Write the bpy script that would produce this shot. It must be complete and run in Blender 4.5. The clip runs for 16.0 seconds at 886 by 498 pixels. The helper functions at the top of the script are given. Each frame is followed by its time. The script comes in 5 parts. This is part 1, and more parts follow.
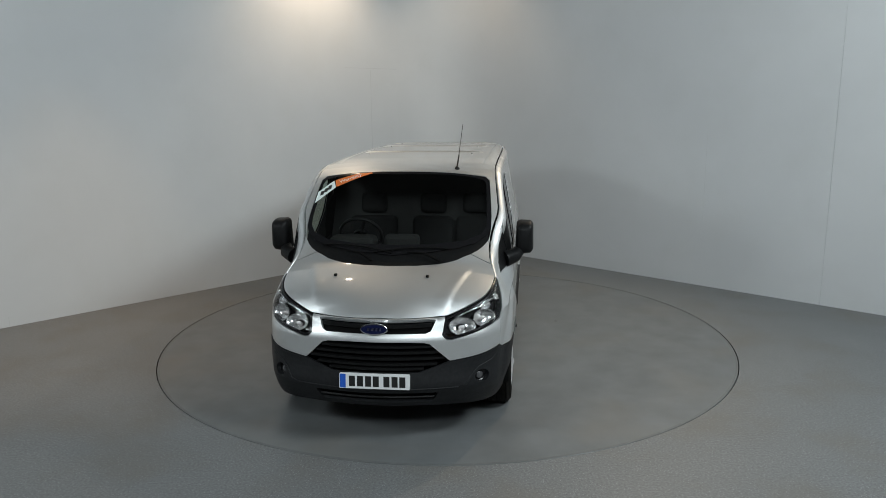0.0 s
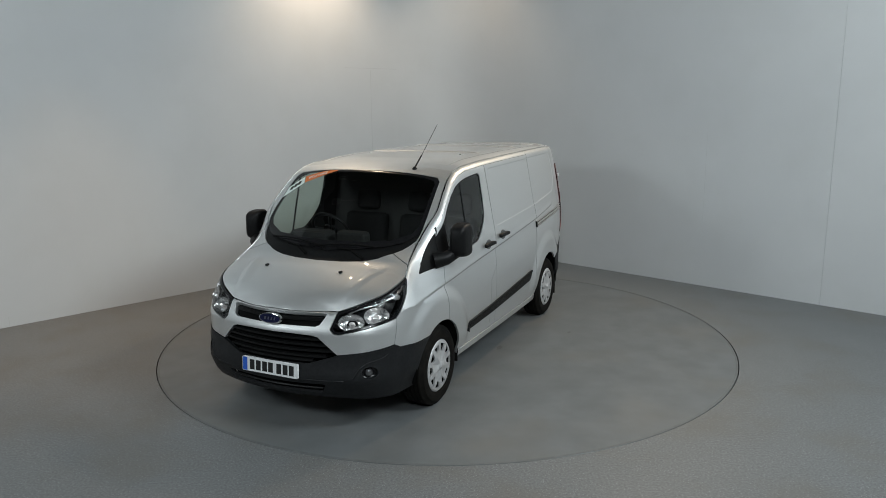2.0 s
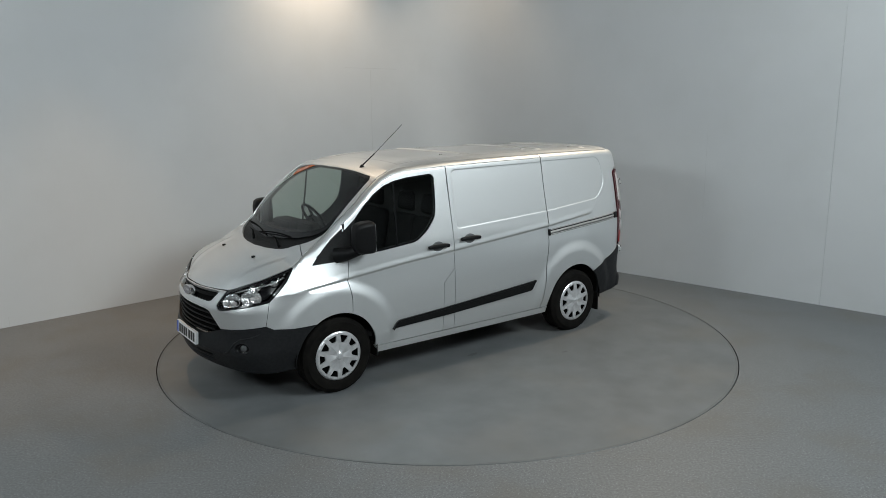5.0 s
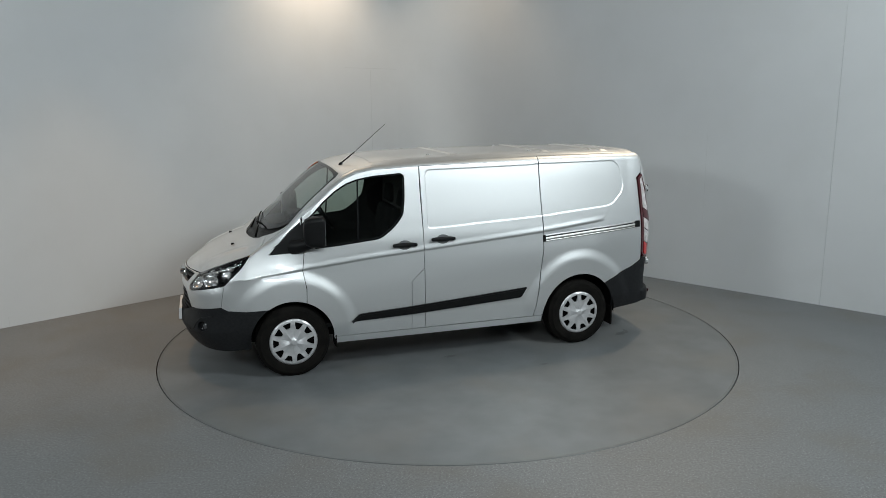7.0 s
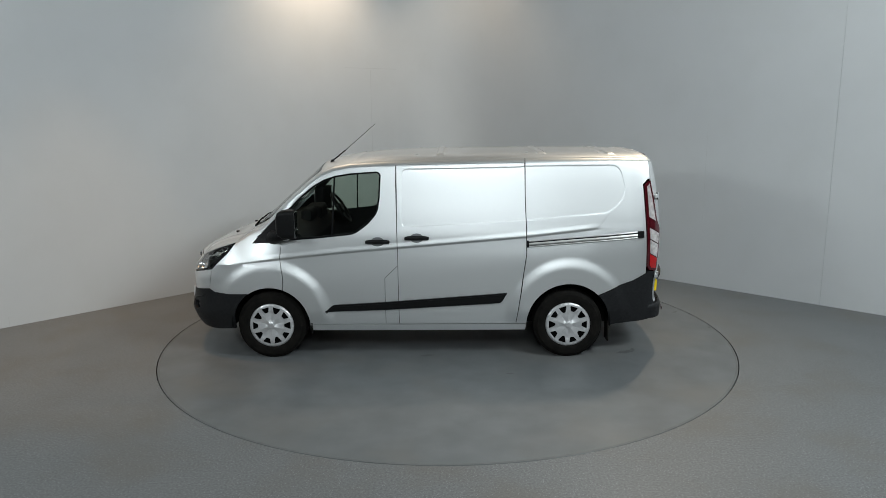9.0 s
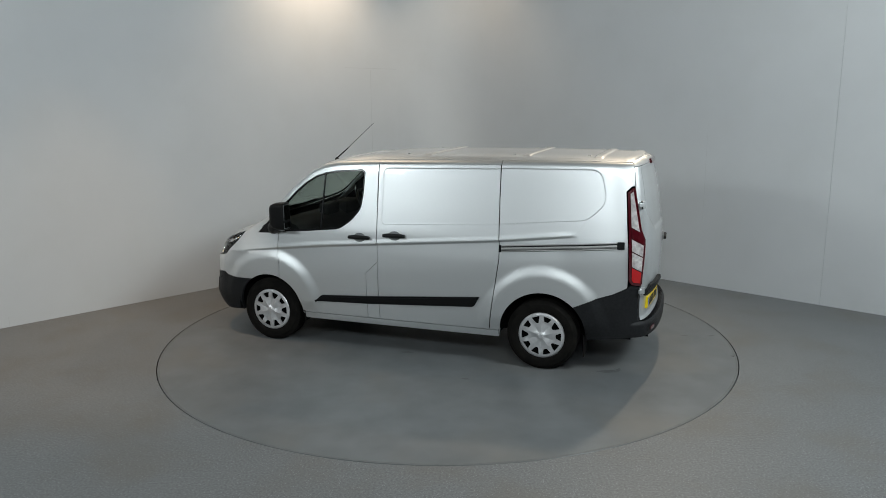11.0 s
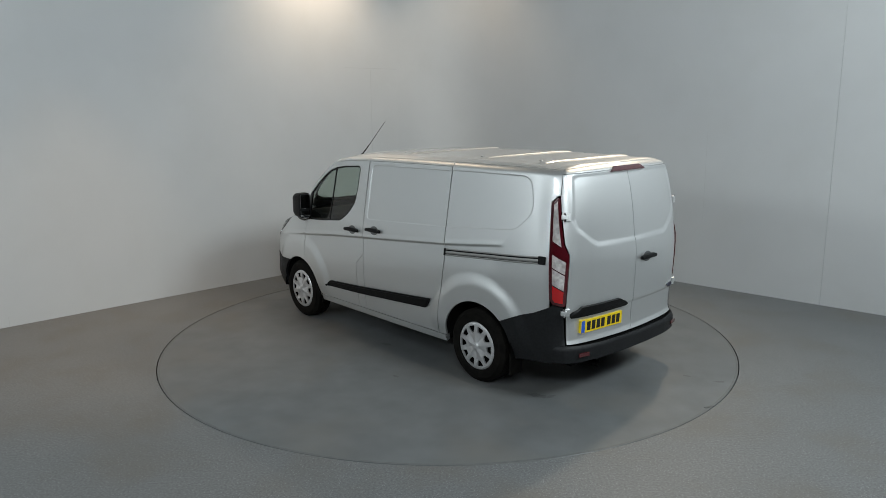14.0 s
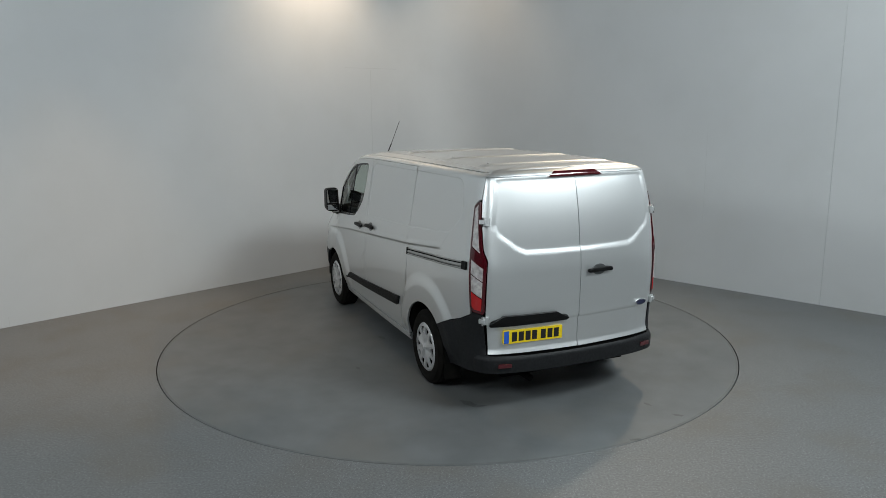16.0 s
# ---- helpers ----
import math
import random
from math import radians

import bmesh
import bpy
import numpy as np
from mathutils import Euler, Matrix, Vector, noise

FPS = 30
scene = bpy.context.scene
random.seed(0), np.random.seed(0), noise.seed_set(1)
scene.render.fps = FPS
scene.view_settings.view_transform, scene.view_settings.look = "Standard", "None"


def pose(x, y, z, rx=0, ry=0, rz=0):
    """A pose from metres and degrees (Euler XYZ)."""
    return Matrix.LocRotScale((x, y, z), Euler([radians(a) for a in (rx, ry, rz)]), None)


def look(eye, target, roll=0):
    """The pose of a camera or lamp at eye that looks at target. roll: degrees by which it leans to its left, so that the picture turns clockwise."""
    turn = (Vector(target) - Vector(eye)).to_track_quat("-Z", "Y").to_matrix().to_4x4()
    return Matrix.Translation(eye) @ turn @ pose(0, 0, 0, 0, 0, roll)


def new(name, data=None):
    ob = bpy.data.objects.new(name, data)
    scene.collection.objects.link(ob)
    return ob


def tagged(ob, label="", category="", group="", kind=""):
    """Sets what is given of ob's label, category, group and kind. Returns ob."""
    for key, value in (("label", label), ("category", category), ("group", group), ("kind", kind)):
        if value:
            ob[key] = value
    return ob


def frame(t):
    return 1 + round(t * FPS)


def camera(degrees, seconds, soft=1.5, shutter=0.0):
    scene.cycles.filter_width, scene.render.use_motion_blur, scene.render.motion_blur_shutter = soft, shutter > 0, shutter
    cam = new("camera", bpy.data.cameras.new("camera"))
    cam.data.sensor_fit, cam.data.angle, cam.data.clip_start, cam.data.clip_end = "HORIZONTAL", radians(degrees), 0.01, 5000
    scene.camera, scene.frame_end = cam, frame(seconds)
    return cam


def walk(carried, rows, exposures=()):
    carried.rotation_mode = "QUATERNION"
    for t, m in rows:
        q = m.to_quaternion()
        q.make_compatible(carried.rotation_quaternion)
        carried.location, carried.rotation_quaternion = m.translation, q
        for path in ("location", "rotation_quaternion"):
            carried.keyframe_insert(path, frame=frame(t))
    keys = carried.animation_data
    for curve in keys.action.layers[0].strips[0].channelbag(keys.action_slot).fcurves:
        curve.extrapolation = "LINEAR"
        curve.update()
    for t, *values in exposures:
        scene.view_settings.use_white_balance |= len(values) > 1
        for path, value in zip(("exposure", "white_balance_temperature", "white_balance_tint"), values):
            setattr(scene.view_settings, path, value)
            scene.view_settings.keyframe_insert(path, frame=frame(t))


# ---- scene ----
# Camera: fixed on a stand, looking at the turntable.
cam = camera(62.01, 16.0, soft=0.6)
CAM = pose(0, -7.749, 2.502, 78.702, 0, 0.259) @ pose(0, 0, 0, 0, 0, -0.52)
walk(cam, [(0.0, CAM), (16.0, CAM)], exposures=[(0.0, 0.0, 6500, 10), (16.0, 0.0, 6500, 10)])

# World: a closed room, so the world is nearly black.
world = bpy.data.worlds.new("world")
scene.world = world
world.use_nodes = True
world.node_tree.nodes["Background"].inputs[0].default_value = (0.02, 0.02, 0.022, 1)
world.node_tree.nodes["Background"].inputs[1].default_value = 0.5


def area(name, at, to, sx, sy, watts, colour):
    data = bpy.data.lights.new(name, "AREA")
    data.shape, data.size, data.size_y, data.energy, data.color = "RECTANGLE", sx, sy, watts, colour
    ob = new(name, data)
    ob.matrix_world = look(at, to)
    return ob


def spot(name, at, to, watts, colour, angle, blend, size=0.08):
    data = bpy.data.lights.new(name, "SPOT")
    data.energy, data.color, data.spot_size, data.spot_blend, data.shadow_soft_size = watts, colour, radians(angle), blend, size
    ob = new(name, data)
    ob.matrix_world = look(at, to)
    return ob


CEIL = 6.6
COOL, WARM = (0.872, 0.975, 1.0), (1.0, 0.78, 0.55)
# Soft banks hung in front of the turntable, and small warm spots near the back walls.
BANKS = [((-5.8, -5.2, 4.1), (-0.2, 0.0, 0.8), 1.5, 0.9, 108), ((5.4, -4.8, 5.9), (0.2, 0.0, 0.8), 2.6, 1.3, 358), ((0.4, -8.6, 4.8), (0.0, 0.0, 0.8), 2.6, 1.0, 154)]
for at, to, sx_, sy_, watts in BANKS:
    area("bank_lamp", at, to, sx_, sy_, watts, COOL)
AMBER, DAY = (1.0, 0.64, 0.34), (1.0, 0.8, 0.57)
SPOTS = [((-1.25, 2.7, 4.95), (-1.95, 3.4, 3.2), 140, 118, WARM, 0.08), ((0.0, 3.7, 4.95), (0.6, 4.7, 2.0), 44, 110, WARM, 0.08), ((-3.5, -0.1, 5.6), (-3.5, -0.1, 0.0), 350, 56, AMBER, 0.07), ((-2.0, 1.4, 5.7), (-0.5, 0.1, 1.9), 130, 48, WARM, 0.06), ((3.2, 1.7, 5.3), (-0.2, -0.5, 0.0), 430, 92, DAY, 0.1)]
for at, to, watts, angle, tint, size in SPOTS:
    spot("spot_lamp", at, to, watts, tint, angle, 0.9, size)


# ---- materials ----
def material(name, colour, rough=0.5, metal=0.0, **more):
    m = bpy.data.materials.new(name)
    m.use_nodes = True
    b = m.node_tree.nodes["Principled BSDF"]
    b.inputs["Base Color"].default_value = (*colour, 1)
    b.inputs["Roughness"].default_value = rough
    b.inputs["Metallic"].default_value = metal
    for key, value in more.items():
        b.inputs[key.replace("_", " ")].default_value = value
    return m


def textured(m, scale, low, high, detail=6, bump=0.0, bump_scale=None, rough=None, stain=None, space="Object"):
    """Mottles a material's colour with noise, and adds fine relief. stain: scale, colour, share."""
    nt = m.node_tree
    b = nt.nodes["Principled BSDF"]
    co = nt.nodes.new("ShaderNodeTexCoord")
    n = nt.nodes.new("ShaderNodeTexNoise")
    n.inputs["Scale"].default_value, n.inputs["Detail"].default_value = scale, detail
    nt.links.new(co.outputs[space], n.inputs["Vector"])
    r = nt.nodes.new("ShaderNodeValToRGB")
    r.color_ramp.elements[0].position, r.color_ramp.elements[1].position = 0.3, 0.7
    r.color_ramp.elements[0].color, r.color_ramp.elements[1].color = (*low, 1), (*high, 1)
    nt.links.new(n.outputs["Fac"], r.inputs["Fac"])
    out = r.outputs["Color"]
    if stain:
        s = nt.nodes.new("ShaderNodeTexNoise")
        s.inputs["Scale"].default_value, s.inputs["Detail"].default_value = stain[0], 8
        nt.links.new(co.outputs[space], s.inputs["Vector"])
        k = nt.nodes.new("ShaderNodeMapRange")
        k.inputs["From Min"].default_value, k.inputs["From Max"].default_value = 0.5, 0.75
        k.inputs["To Max"].default_value = stain[2]
        nt.links.new(s.outputs["Fac"], k.inputs["Value"])
        x = nt.nodes.new("ShaderNodeMix")
        x.data_type = "RGBA"
        nt.links.new(k.outputs["Result"], x.inputs["Factor"])
        nt.links.new(out, x.inputs["A"])
        x.inputs["B"].default_value = (*stain[1], 1)
        out = x.outputs["Result"]
        if rough:
            q = nt.nodes.new("ShaderNodeMapRange")
            q.inputs["To Min"].default_value, q.inputs["To Max"].default_value = rough
            nt.links.new(s.outputs["Fac"], q.inputs["Value"])
            nt.links.new(q.outputs["Result"], b.inputs["Roughness"])
    nt.links.new(out, b.inputs["Base Color"])
    if bump:
        f = nt.nodes.new("ShaderNodeTexNoise")
        f.inputs["Scale"].default_value, f.inputs["Detail"].default_value = bump_scale or scale * 8, 3
        nt.links.new(co.outputs[space], f.inputs["Vector"])
        u = nt.nodes.new("ShaderNodeBump")
        u.inputs["Strength"].default_value, u.inputs["Distance"].default_value = bump, 0.004
        nt.links.new(f.outputs["Fac"], u.inputs["Height"])
        nt.links.new(u.outputs["Normal"], b.inputs["Normal"])
    return m


wall_paint = textured(material("wall_paint", (0.53, 0.54, 0.55), 0.72), 0.7, (0.51, 0.522, 0.532), (0.552, 0.562, 0.57), 5, 0.15, 60, stain=(1.9, (0.485, 0.49, 0.485), 0.25), rough=(0.6, 0.8))
ceiling_paint = textured(material("ceiling_paint", (0.07, 0.07, 0.07), 0.85), 1.1, (0.06, 0.06, 0.06), (0.08, 0.08, 0.08))
joint_filler = textured(material("joint_filler", (0.47, 0.48, 0.485), 0.8), 4, (0.45, 0.46, 0.465), (0.5, 0.505, 0.51), 4)
# Dark tone for the unseen walls, so they throw little light back.
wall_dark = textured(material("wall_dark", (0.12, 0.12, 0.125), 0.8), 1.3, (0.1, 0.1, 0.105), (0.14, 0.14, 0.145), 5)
floor_paint = textured(material("floor_paint", (0.15, 0.155, 0.156), 0.45), 62, (0.098, 0.103, 0.105), (0.188, 0.193, 0.195), 9, 0.3, 170, stain=(1.1, (0.135, 0.12, 0.1), 0.62), rough=(0.36, 0.62))


def flecked(m, scale, share, colour):
    """Pale grit in a painted floor."""
    nt = m.node_tree
    b = nt.nodes["Principled BSDF"]
    was = b.inputs["Base Color"].links[0].from_socket
    co = nt.nodes.new("ShaderNodeTexCoord")
    v = nt.nodes.new("ShaderNodeTexVoronoi")
    v.inputs["Scale"].default_value = scale
    nt.links.new(co.outputs["Object"], v.inputs["Vector"])
    k = nt.nodes.new("ShaderNodeMapRange")
    k.inputs["From Min"].default_value, k.inputs["From Max"].default_value = share, share * 0.4
    nt.links.new(v.outputs["Distance"], k.inputs["Value"])
    x = nt.nodes.new("ShaderNodeMix")
    x.data_type = "RGBA"
    nt.links.new(k.outputs["Result"], x.inputs["Factor"])
    nt.links.new(was, x.inputs["A"])
    x.inputs["B"].default_value = (*colour, 1)
    nt.links.new(x.outputs["Result"], b.inputs["Base Color"])
    return m


flecked(floor_paint, 60, 0.2, (0.34, 0.35, 0.35))
table_paint = textured(material("turntable_paint", (0.15, 0.16, 0.162), 0.38), 3.4, (0.11, 0.117, 0.12), (0.144, 0.152, 0.156), 11, 0.16, 110, stain=(1.0, (0.158, 0.151, 0.138), 0.7), rough=(0.3, 0.55))
edge_paint = textured(material("edge_paint", (0.12, 0.125, 0.126), 0.5), 14, (0.1, 0.105, 0.106), (0.14, 0.146, 0.147), 6)
scuff = textured(material("oily_scuff", (0.06, 0.062, 0.062), 0.4), 40, (0.06, 0.063, 0.063), (0.1, 0.104, 0.105), 5)
pit_black = material("pit_black", (0.012, 0.012, 0.012), 0.9)
lamp_glow = material("lamp_glow", (0.9, 0.9, 0.9), 0.5, Emission_Color=(0.93, 0.97, 1.0, 1), Emission_Strength=4.0)
lamp_metal = material("lamp_metal", (0.55, 0.55, 0.56), 0.4, 0.8)
lamp_warm = material("lamp_warm", (0.9, 0.8, 0.7), 0.5, Emission_Color=(1.0, 0.78, 0.58, 1), Emission_Strength=8.0)


# ---- mesh helpers ----
def mesh_of(bm, name, mats, smooth=False, sharp=None):
    me = bpy.data.meshes.new(name)
    bm.normal_update()
    layer, flag = bm.verts.layers.float_vector.get("true_normal"), bm.faces.layers.int.get("turned_in")
    loops = None
    if layer and flag:
        loops = [f.normal.copy() if f[flag] else l.vert[layer].copy() for f in bm.faces for l in f.loops]
        bm.verts.layers.float_vector.remove(layer)
        bm.faces.layers.int.remove(bm.faces.layers.int.get("turned_in"))
    bm.to_mesh(me)
    bm.free()
    for m in mats if isinstance(mats, (list, tuple)) else [mats]:
        me.materials.append(m)
    if smooth:
        me.polygons.foreach_set("use_smooth", [True] * len(me.polygons))
        if sharp and not loops:
            me.set_sharp_from_angle(angle=radians(sharp))
    if loops:
        me.polygons.foreach_set("use_smooth", [True] * len(me.polygons))
        me.normals_split_custom_set(loops)
    return me


def part(name, bm, mats, parent=None, label="", smooth=False, sharp=None):
    ob = new(name, mesh_of(bm, name, mats, smooth, sharp))
    ob.parent = parent
    return tagged(ob, label)


def box(bm, x0, x1, y0, y1, z0, z1, bevel=0.0, m=None):
    got = bmesh.ops.create_cube(bm, size=1)["verts"]
    for v in got:
        v.co = Vector(((x0 + x1) / 2 + v.co.x * (x1 - x0), (y0 + y1) / 2 + v.co.y * (y1 - y0), (z0 + z1) / 2 + v.co.z * (z1 - z0)))
    if bevel:
        edges = list({e for v in got for e in v.link_edges})
        got = list({v for f in bmesh.ops.bevel(bm, geom=edges, offset=bevel, segments=2, affect="EDGES", profile=0.5)["faces"] for v in f.verts} | {v for v in got if v.is_valid})
    if m is not None:
        bmesh.ops.transform(bm, matrix=m, verts=got)
    return bm


def slab(bm, points, z0, z1):
    """A flat polygon, given in plan, made into a slab from z0 to z1."""
    low = [bm.verts.new((x, y, z0)) for x, y in points]
    high = [bm.verts.new((x, y, z1)) for x, y in points]
    bm.faces.new(list(reversed(low)))
    bm.faces.new(high)
    for i in range(len(points)):
        j = (i + 1) % len(points)
        bm.faces.new((low[i], low[j], high[j], high[i]))
    bmesh.ops.recalc_face_normals(bm, faces=bm.faces)
    return bm


def wall(name, a, b, label, z1=CEIL, thick=0.15, mat=None):
    """An upright wall board from a to b; its room side lies to the right of a -> b."""
    a, b = Vector(a), Vector(b)
    n = Vector((-(b - a).y, (b - a).x)).normalized() * thick
    bm = slab(bmesh.new(), [tuple(a), tuple(b), tuple(b + n), tuple(a + n)], 0, z1)
    return tagged(part(name, bm, mat or wall_paint), label, "wall", kind="structure")


# ---- the room ----
LEFT_END, LEFT_IN = (-8.6, -3.02), (-0.78, 4.488)
RIGHT_IN, RIGHT_SEAM, RIGHT_END = (0.80, 4.534), (4.60, 1.05), (8.7, -2.70)
PALE = "matt pale grey painted studio wall, faintly scuffed"
wall("wall_left", LEFT_END, LEFT_IN, PALE)


def corner_wall():
    """The coved corner between the two back walls: an upright curved sheet, tangent to both."""
    a, b = Vector(LEFT_IN), Vector(RIGHT_IN)
    da = (a - Vector(LEFT_END)).normalized()
    db = (b - Vector(RIGHT_END)).normalized()
    u = ((b - a).x * db.y - (b - a).y * db.x) / (da.x * db.y - da.y * db.x)
    peak = a + da * u
    bm = bmesh.new()
    inner, outer = [], []
    for k in range(25):
        t = k / 24
        q = (1 - t) ** 2 * a + 2 * t * (1 - t) * peak + t * t * b
        d = (2 * (1 - t) * (peak - a) + 2 * t * (b - peak)).normalized()
        n = Vector((-d.y, d.x)) * 0.15
        inner.append(q)
        outer.append(q + n)
    low = [[bm.verts.new((*q, z)) for q in line] for line in (inner, outer) for z in (0, CEIL)]
    for i in range(24):
        for f, g in ((0, 1), (3, 2), (1, 3), (2, 0)):
            bm.faces.new((low[f][i], low[f][i + 1], low[g][i + 1], low[g][i]))
    bmesh.ops.recalc_face_normals(bm, faces=bm.faces)
    return bm


tagged(part("wall_corner", corner_wall(), wall_paint, smooth=True, sharp=50), "coved pale grey corner of the studio wall", "wall", kind="structure")
gap = (Vector(RIGHT_END) - Vector(RIGHT_SEAM)).normalized() * 0.0012
wall("wall_right", RIGHT_IN, tuple(Vector(RIGHT_SEAM) - gap), PALE)
wall("wall_right_board", tuple(Vector(RIGHT_SEAM) + gap), RIGHT_END, PALE)
# Unseen walls added to close the room, dark to cut bounced light.
wall("unseen_wall_left", (-8.6, -11.5), LEFT_END, "unseen side wall, added dark to cut bounced light", mat=wall_dark)
wall("unseen_wall_right", RIGHT_END, (8.7, -11.5), "unseen side wall, added dark to cut bounced light", mat=wall_dark)
wall("unseen_wall_back", (8.7, -11.5), (-8.6, -11.5), "unseen back wall, added dark to cut bounced light", mat=wall_dark)
ROOM = [(-8.6, -11.5), (8.7, -11.5), RIGHT_END, RIGHT_IN, LEFT_IN, LEFT_END]
tagged(part("ceiling", slab(bmesh.new(), ROOM, CEIL, CEIL + 0.15), ceiling_paint), "dull grey painted studio ceiling", "ceiling", kind="structure")

def joint(name, a, b, z0, z1, wide=0.005):
    """A filled board joint, a hair proud of the wall between two plan points."""
    a, b = Vector(a), Vector(b)
    d = (b - a).normalized()
    n = Vector((d.y, -d.x)) * 0.0012
    bm = slab(bmesh.new(), [tuple(a + n), tuple(b + n), tuple(b), tuple(a)], z0, z1)
    return tagged(part(name, bm, joint_filler), "faint filled joint between wall boards", "wall joint", kind="structure")


def on_left(t):
    return tuple(Vector(LEFT_END).lerp(Vector(LEFT_IN), t))


joint("trim_left", on_left(0.905), on_left(0.9995), 3.02, 3.026)
joint("trim_left", on_left(0.9505), on_left(0.951), 0.02, 3.0)
joint("trim_left", on_left(0.455), on_left(0.4555), 0.0, 0.12)
for t in (0.42,):
    q = Vector(RIGHT_IN).lerp(Vector(RIGHT_SEAM), t + 0.28)
    d = (Vector(RIGHT_SEAM) - Vector(RIGHT_IN)).normalized() * 0.004
    joint("trim_right", tuple(q), tuple(q + d), 0.9, 2.2)

R_TABLE = 2.975


def ring_floor():
    """The floor sheet round the turntable's round pit, with the pit's wall and bottom."""
    bm = bmesh.new()
    n, r = 192, R_TABLE + 0.009
    ring = [bm.verts.new((r * math.cos(2 * math.pi * k / n), r * math.sin(2 * math.pi * k / n), 0)) for k in range(n)]
    mid = [bm.verts.new((4.2 * math.cos(2 * math.pi * k / n), 4.2 * math.sin(2 * math.pi * k / n) - 0.0, 0)) for k in range(n)]
    far = [bm.verts.new((22 * math.cos(2 * math.pi * k / n), 22 * math.sin(2 * math.pi * k / n), 0)) for k in range(n)]
    low = [bm.verts.new((v.co.x, v.co.y, -0.3)) for v in ring]
    for k in range(n):
        j = (k + 1) % n
        bm.faces.new((ring[k], mid[k], mid[j], ring[j]))
        bm.faces.new((mid[k], far[k], far[j], mid[j]))
        bm.faces.new((ring[j], low[j], low[k], ring[k])).material_index = 1
    bm.faces.new(low).material_index = 1
    return bm


tagged(part("floor", ring_floor(), [floor_paint, pit_black]), "grey speckled painted concrete floor with a round pit", "floor", kind="structure")


def turntable():
    base = tagged(new("turntable"), "flush round grey painted turntable carrying the van", "turntable")
    bm = bmesh.new()
    n = 192
    prof = [(R_TABLE - 0.03, -0.2), (R_TABLE, -0.2), (R_TABLE, -0.003), (R_TABLE - 0.003, 0.0), (R_TABLE - 0.4, 0.0)]
    rings = [[bm.verts.new((r * math.cos(2 * math.pi * k / n), r * math.sin(2 * math.pi * k / n), z)) for k in range(n)] for r, z in prof]
    for a, b in zip(rings, rings[1:]):
        for k in range(n):
            bm.faces.new((a[k], a[(k + 1) % n], b[(k + 1) % n], b[k]))
    bm.faces.new(rings[-1])
    part("deck", bm, table_paint, base, smooth=True, sharp=30)
    bm = bmesh.new()
    for z, q0, q1 in ((0.0, R_TABLE - 0.022, R_TABLE - 0.001),):
        a = [bm.verts.new((q0 * math.cos(2 * math.pi * k / n), q0 * math.sin(2 * math.pi * k / n), 0.0008)) for k in range(n)]
        b = [bm.verts.new((q1 * math.cos(2 * math.pi * k / n), q1 * math.sin(2 * math.pi * k / n), 0.0012)) for k in range(n)]
        for k in range(n):
            bm.faces.new((a[k], b[k], b[(k + 1) % n], a[(k + 1) % n]))
    part("edge_band", bm, edge_paint, base, "slightly worn edge band")
    # dark tyre scuffs and a nick at the rim, which turn with the deck
    for x, y, size, turn in ((-1.81, 0.60, 0.07, 20), (-1.90, 0.54, 0.04, 80), (0.19, 0.69, 0.05, 10), (-2.73, -0.83, 0.035, 40), (-2.45, -0.75, 0.03, 10), (-0.6, 1.2, 0.03, 0)):
        bm = bmesh.new()
        rim = [bm.verts.new((size * (1.3 + 0.22 * math.sin(3 * q + turn)) * math.cos(q), size * (0.55 + 0.09 * math.sin(5 * q + turn)) * math.sin(q), 0)) for q in (2 * math.pi * k / 40 for k in range(40))]
        bm.faces.new(rim)
        part("scuff_mark", bm, scuff, base, "dark oily scuff").matrix_local = pose(x, y, 0.001, 0, 0, turn)
    bm = box(bmesh.new(), -0.035, 0.05, -0.012, 0.012, 0.0, 0.004, 0.002)
    part("rim_nick", bm, scuff, base, "dark chipped nick at the rim").matrix_local = pose(-2.945, -0.25, 0, 0, 0, 70)
    return base


table = turntable()


def bank_light(at, to, sx_, sy_):
    """A hung soft lamp: shallow tray, diffuser and two drop rods."""
    m = look(at, to)
    tray = part("bank_light", box(bmesh.new(), -sx_ / 2 - 0.04, sx_ / 2 + 0.04, -sy_ / 2 - 0.04, sy_ / 2 + 0.04, 0.012, 0.16, 0.01), lamp_metal)
    tray.matrix_world = m
    tagged(tray, "large hung soft lamp with a pale diffuser", "studio lamp", "soft lamps over the camera")
    part("diffuser", box(bmesh.new(), -sx_ / 2, sx_ / 2, -sy_ / 2, sy_ / 2, 0.004, 0.011), lamp_glow, tray)
    for k in (-1, 1):
        top = m.inverted() @ Vector((*(m @ Vector((k * sx_ * 0.4, 0, 0.16))).xy, CEIL))
        bm = bmesh.new()
        tube_bar(bm, Vector((k * sx_ * 0.4, 0, 0.15)), top, 0.012)
        part("drop_rod", bm, lamp_metal, tray)
    return tray


def tube_bar(bm, a, b, r, n=8):
    d = (b - a).normalized()
    u = d.orthogonal().normalized()
    v = d.cross(u)
    rings = [[bm.verts.new(p + r * (math.cos(2 * math.pi * k / n) * u + math.sin(2 * math.pi * k / n) * v)) for k in range(n)] for p in (a, b)]
    for k in range(n):
        bm.faces.new((rings[0][k], rings[0][(k + 1) % n], rings[1][(k + 1) % n], rings[1][k]))
    bm.faces.new(rings[0][::-1])
    bm.faces.new(rings[1])


